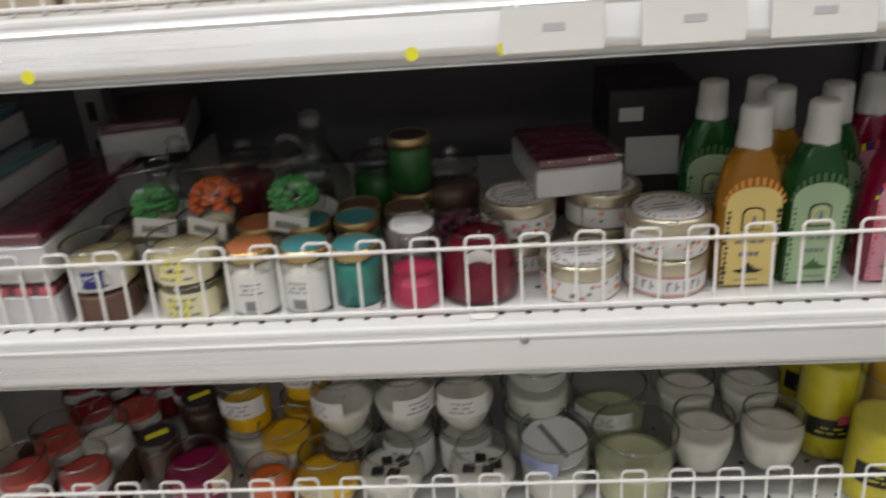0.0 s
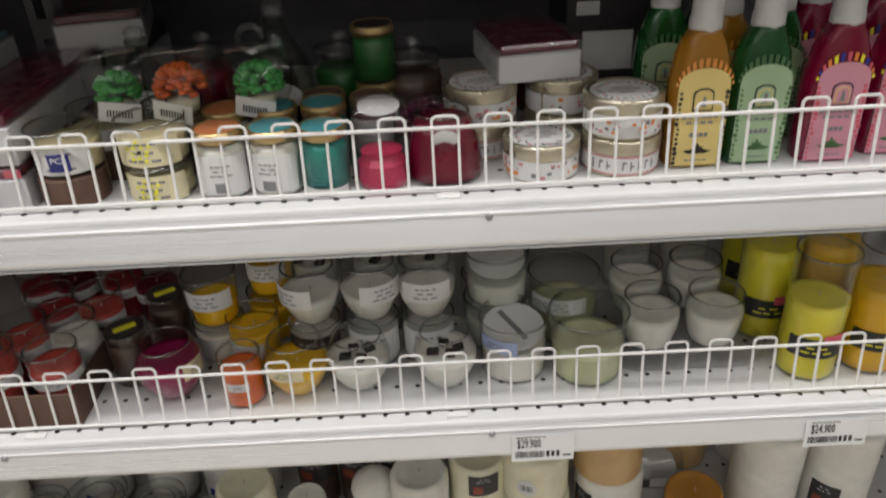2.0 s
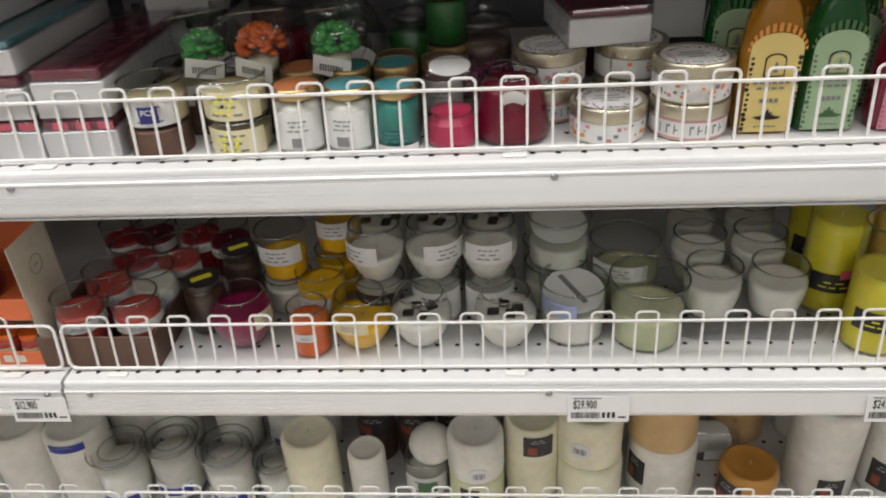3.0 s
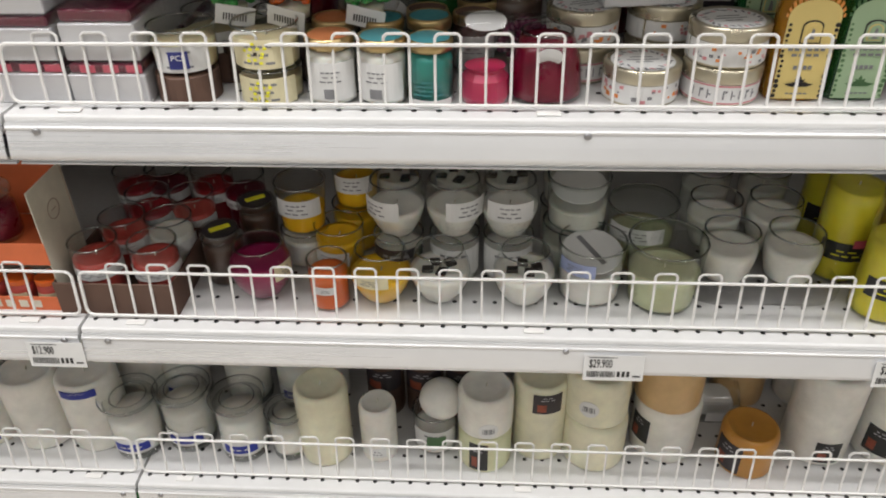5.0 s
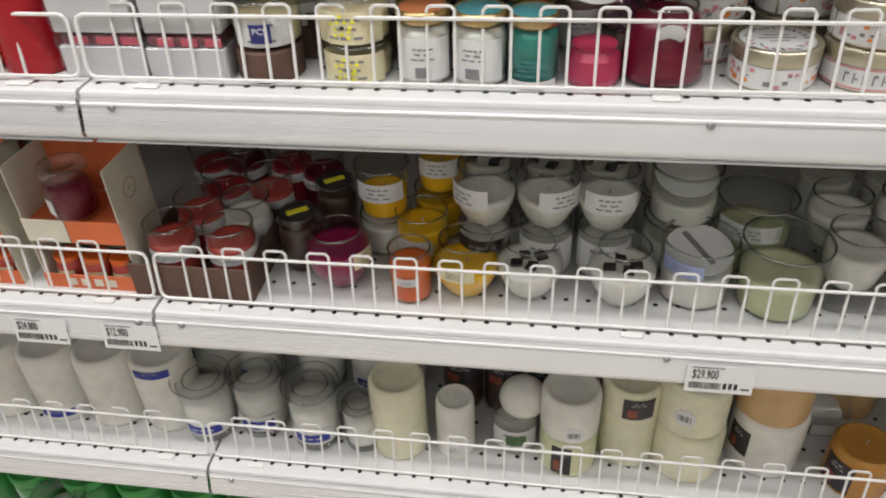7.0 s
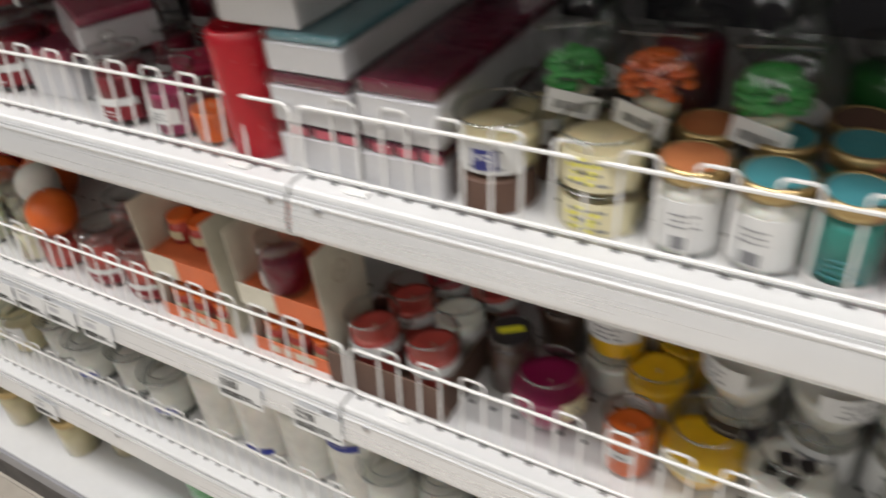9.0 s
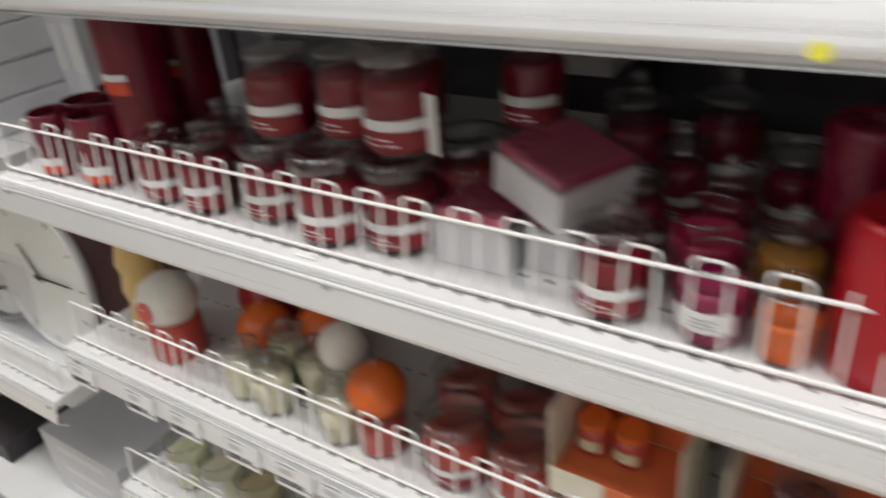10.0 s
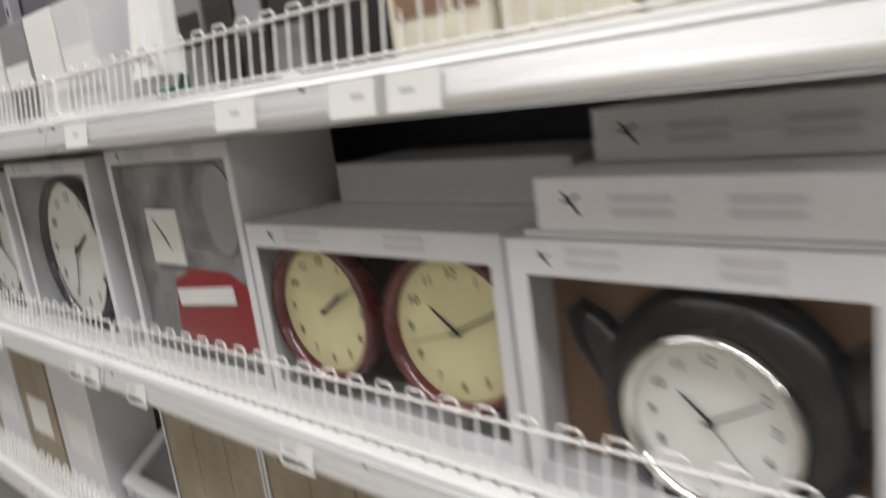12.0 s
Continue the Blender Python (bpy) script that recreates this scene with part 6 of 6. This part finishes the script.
bm = bmesh.new()
disc_bm(bm, 0.08, (0, 0, 0), 30, 0.002, (0, 1, 0))
part("gauge", bm, M_GREYSTEEL, kr, at=pose(0.11, 0.0105, 0.235) @ Matrix.Diagonal((0.5, 1, 0.75, 1)))
kl = window_carton(-3.20, -2.83, 0.672, Z, 0.315, 0.12, "white carton with a large pale wall clock", inside=M_DIALWHITE, top=0.022, side=0.016)
dial_parts(kl, pose(0, 0.03, 0.15), 0.125, M_DIALWHITE, M_BLACKGLOSS, 0.012, 12, 60, 200, True)
solid("dark_upright_carton", box_bm((-0.012, 0, 0), (0.012, 0.2, 0.31), 0.001), M_DARKCARTON, pose(-2.79, 0.70, Z), "thin dark carton between clock boxes", "box")
for k in range(2):
    w = window_carton(-3.62 - k * 0.42, -3.26 - k * 0.42, 0.675, Z, 0.30, 0.12, "white carton with a wall clock, farther along", inside=M_DIALWHITE)
    dial_parts(w, pose(0, 0.03, 0.14), 0.115, M_DIALWHITE, M_BLACKGLOSS, 0.012, 12, 20, 130, True)
for ox in (-1.687, -1.648):
    carton("slim_carton", 0.037, 0.17, 0.218, M_GREYCARD, ox, 0.848, Z, "tall slim white carton standing on its edge", "slim cartons")
flat_carton(-1.93, -1.66, 0.872, 1.02, Z + 0.2, 0.06, "grey white carton in shade at the back")
solid("back_stack", box_bm((-0.15, 0, 0), (0.115, 0.15, 0.199), 0.0015), M_GREYCARD, pose(-1.82, 0.875, Z), "white carton at the back of the clock shelf", "box")
flat_carton(-1.94, -1.68, 0.73, 0.862, Z + 0.2732, 0.045, "grey white carton with print on the stack", M_GREYCARD)

Z = KZ3
for xa, xb in ((-2.466, -2.17), (-2.755, -2.47)):
    t = window_carton(xa, xb, 0.668, Z, 0.285, 0.085, "white carton showing a tan wood-print face", inside=M_TANWOOD, top=0.006, side=0.006, bottom=0.006, film=False)
    for k in range(3):
        part("wood_face", box_bm(((xb - xa) * (-0.48 + 0.32 * k), 0.003, 0.008), ((xb - xa) * (-0.165 + 0.32 * k), 0.006 + 0.002 * (k % 2), 0.278)), M_TANWOOD, t, "tan wood-print board")
bc = thing("black_carton", pose(-2.10, 0.70, Z), "tall black carton on the clock shelf", "box")
part("body", box_bm((-0.055, 0, 0), (0.055, 0.2, 0.268), 0.002), M_DARKCARTON, bc)
part("flap", box_bm((-0.053, 0.002, 0.268), (0.053, 0.196, 0.270), 0.0006), M_DARKCARTON, bc)
wb = thing("petal_clock", pose(-1.925, 0.715, Z + 0.002, -9, 0, 0), "black wall clock with white petal dial, leaning in plastic", "clock")
dial_parts(wb, pose(0, 0, 0.150), 0.135, M_DIALWHITE, M_BLACKGLOSS, 0.014, 12, 60, 150, True, None, 0.012, "black rim")
rg = bmesh.new()
lathe_bm([(0.082, 0), (0.082, 0.004), (0.089, 0.004), (0.089, 0), (0.082, 0)], 44, rg)
part("inner_ring", rg, M_BLACKGLOSS, wb, at=pose(0, -0.001, 0.150, 90, 0, 0))
part("film", box_bm((-0.16, -0.02, 0.0), (0.16, -0.019, 0.30)), G_FILM, wb, "clear plastic wrap")
wc = thing("white_wall_clock", pose(-1.727, 0.706, Z + 0.0015, -5, 0, 0), "round white wall clock with thin marks, standing in its carton", "clock")
dial_parts(wc, pose(0, 0, 0.139), 0.126, M_DIALWHITE, M_WHITEGLOSS, 0.008, 12, -38, 88, False, None, 0.004, "white plastic rim")
M_TEALPRINT = surface("teal_print", (0.01, 0.16, 0.12), 0.4)
M_DUSTYROSE = surface("dusty_rose_carton", (0.22, 0.12, 0.12), 0.55)
for k, (cm, ch) in enumerate(((M_GREYCARD, 0.205), (M_TEALPRINT, 0.245), (M_DUSTYROSE, 0.225), (M_DUSTYROSE, 0.232))):
    carton("slim_carton", 0.017, 0.20, ch, cm, -1.697 + 0.0178 * k, 0.738, Z, ("slim white carton", "slim teal printed carton", "slim dusty rose carton", "slim dusty rose carton")[k] + " standing beside a wall clock", "slim cartons")
fr = window_carton(-3.06, -2.77, 0.70, Z, 0.05, 0.20, "white framed box with a small clock lying on its back", film=False)
pf = thing("framed_clock", pose(-2.915, 0.69, Z + 0.052, -55, 0, 0), "square white framed clock tilted back on a box", "clock")
for lo, hi in (((-0.14, 0, 0), (0.14, 0.03, 0.03)), ((-0.14, 0, 0.19), (0.14, 0.03, 0.22)), ((-0.14, 0, 0.03), (-0.11, 0.03, 0.19)), ((0.11, 0, 0.03), (0.14, 0.03, 0.19))):
    part("frame_bar", box_bm(lo, hi, 0.002), M_GREYCARD, pf)
part("dial", box_bm((-0.11, 0.012, 0.03), (0.11, 0.02, 0.19)), M_INKGREY, pf)
part("hand", hand_bm(0.06, 0.005, 50, 0), M_INK, pf, at=pose(0, 0.011, 0.11))
for k in range(4):
    carton("tan_carton", 0.20, 0.12, 0.27, (M_GREYCARD, M_TANWOOD)[k % 2], -3.19 - k * 0.215, 0.68, Z, "upright carton on the lower clock shelf", "upright cartons")
Z = KZ5
for k, (xa, xb) in enumerate(((-2.62, -2.35), (-2.98, -2.70), (-3.36, -3.08), (-3.74, -3.46))):
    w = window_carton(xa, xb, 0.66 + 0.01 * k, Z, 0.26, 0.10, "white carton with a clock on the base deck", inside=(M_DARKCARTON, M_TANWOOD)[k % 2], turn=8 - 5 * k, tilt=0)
    if k:
        dial_parts(w, pose(0, 0.03, 0.12), 0.085, (M_DIALWHITE, M_DIALCREAM)[k % 2], M_BLACKGLOSS, 0.012, 12, 20 + 40 * k, 130, True)
solid("flat_black_box", box_bm((-0.09, 0, 0), (0.09, 0.16, 0.05), 0.002), M_DARKCARTON, pose(-2.15, 0.66, Z), "flat black box on the base deck", "box")
for k in range(3):
    carton("grey_flat_box", 0.24, 0.2, 0.05, M_GREYCARD, -1.78, 0.68, Z + k * 0.051, "grey white flat box stacked on the base deck", "flat boxes")

Z = KZ1
lm = thing("table_lamp", pose(-2.53, 0.70, Z), "white pleated lamp shade on a teal base", "lamp")
part("base", lathe_bm([(0, 0), (0.05, 0), (0.052, 0.012), (0.02, 0.02), (0.012, 0.04), (0, 0.04)], 24), W_TEAL, lm, "teal base", True)
sh = bmesh.new()
for k in range(48):
    a0, a1 = 2 * math.pi * k / 48, 2 * math.pi * (k + 1) / 48
    q0, q1 = (0.075 if k % 2 else 0.071), (0.071 if k % 2 else 0.075)
    vs = [sh.verts.new((q * math.cos(a), q * math.sin(a), zz)) for q, a, zz in ((q0, a0, 0.03), (q1, a1, 0.03), (q1 * 0.75, a1, 0.16), (q0 * 0.75, a0, 0.16))]
    sh.faces.new(vs)
bmesh.ops.remove_doubles(sh, verts=sh.verts, dist=0.0002)
bmesh.ops.solidify(sh, geom=sh.faces[:], thickness=0.0015)
part("shade", sh, M_PAPER, lm, "white pleated shade")
for k in range(5):
    pack(-2.41 + k * 0.06, 0.05, 0.15, M_DARKCARTON if k % 3 else M_INKGREY, "dark upright packet on the upper clock shelf", stripe=M_GREYSTEEL if k == 2 else M_INK)
for k in range(4):
    b = pack(-2.02 + k * 0.118, 0.108, 0.12, M_CREAMCARD, "cream carton with brown windows on the upper shelf", y=0.645, stripe=M_CREAMCARD)
    for q in range(3):
        part("window", box_bm((-0.045 + q * 0.032, -0.0014, 0.03), (-0.02 + q * 0.032, -0.0008, 0.07)), (M_TANFLAP, M_BROWN, M_TANFLAP, M_MAROON)[k], b)
for k in range(8):
    pack(-2.72 - k * 0.12, 0.11, 0.16, (M_GREYCARD, M_PAPER, M_INKGREY)[k % 3], "grey white carton on the upper clock shelf")
for tx in (-1.915, -2.285, -2.68, -2.84, -2.90, -3.3):
    price_tag(tx, KZ2, w=0.062)
for tx in (-2.06, -2.60, -2.75, -2.95, -3.3):
    price_tag(tx, KZ3, w=0.05)
for tx in (-2.03, -2.09, -2.28, -2.68):
    price_tag(tx, KZ1, w=0.075, h=0.032, dz=-0.028, plain=True)


# ---- goods stand behind the guard wires ----
def extent(ob):
    """The lowest y and z of a thing with its parts."""
    low_y, low_z = 9.0, 9.0
    stack = [(ob, ob.matrix_basis)]
    while stack:
        o, m = stack.pop()
        if o.type == "MESH":
            for corner in o.bound_box:
                v = m @ Vector(corner)
                low_y, low_z = min(low_y, v.y), min(low_z, v.z)
        stack += [(k, m @ k.matrix_basis) for k in KIDS[o.name]]
    return low_y, low_z


for ob in scene.objects:
    place = ob.matrix_basis.translation
    if not ob.parent and ob.get("category", "") in ("candle", "tin", "bottle", "box", "jar", "pitcher", "sticker") and Z2 - 0.005 < place.z < Z1 - 0.06 and -0.37 < place.x < 0.45:
        place.x = -0.22 + (place.x + 0.22) * (1.033 if place.x > -0.22 else 1.09)
KIDS = {ob.name: [] for ob in scene.objects}
for ob in scene.objects:
    if ob.parent:
        KIDS[ob.parent.name].append(ob)
GUARD = FRONT + 0.0222
for ob in scene.objects:
    if ob.parent or ob.type not in ("MESH", "EMPTY") or ob.get("category", "") in ("", "shelf", "upright", "price tag", "sticker", "panel", "wall", "floor", "ceiling"):
        continue
    low_y, low_z = extent(ob)
    if low_z > 0.4 and FRONT - 0.02 < low_y < GUARD and ob.get("kind", "") != "structure":
        ob.matrix_basis = Matrix.Translation((0, GUARD - low_y, 0)) @ ob.matrix_basis


# ---- floor planks ----
M_PLANK = surface("vinyl_plank", (0.58, 0.52, 0.44), 0.35, grain=18, vary=0.22, stain=3)
tint = M_PLANK.node_tree
shade = tint.nodes.new("ShaderNodeObjectInfo")
toned = ramp(tint, shade.outputs["Random"], [(0.0, (0.82, 0.82, 0.82)), (1.0, (1.0, 1.0, 1.0))])
mixed = tint.nodes.new("ShaderNodeMix")
mixed.data_type, mixed.blend_type = "RGBA", "MULTIPLY"
mixed.inputs[0].default_value = 1.0
plain = tint.nodes["Principled BSDF"].inputs["Base Color"].links[0].from_socket
link(tint, plain, mixed.inputs[6])
link(tint, toned, mixed.inputs[7])
link(tint, mixed.outputs[2], tint.nodes["Principled BSDF"].inputs["Base Color"])
plank_mesh = mesh_of("plank", box_bm((-0.4985, -0.0985, 0.0), (0.4985, 0.0985, 0.003), 0.0012), M_PLANK)
for row in range(10):
    for col in range(9):
        ob = new("plank", plank_mesh)
        ob.parent = bpy.data.objects["floor"]
        ob.matrix_basis = Matrix.Translation((-5.6 + col * 1.0 + (row % 3) * 0.33, 0.52 - row * 0.2, 0.0))
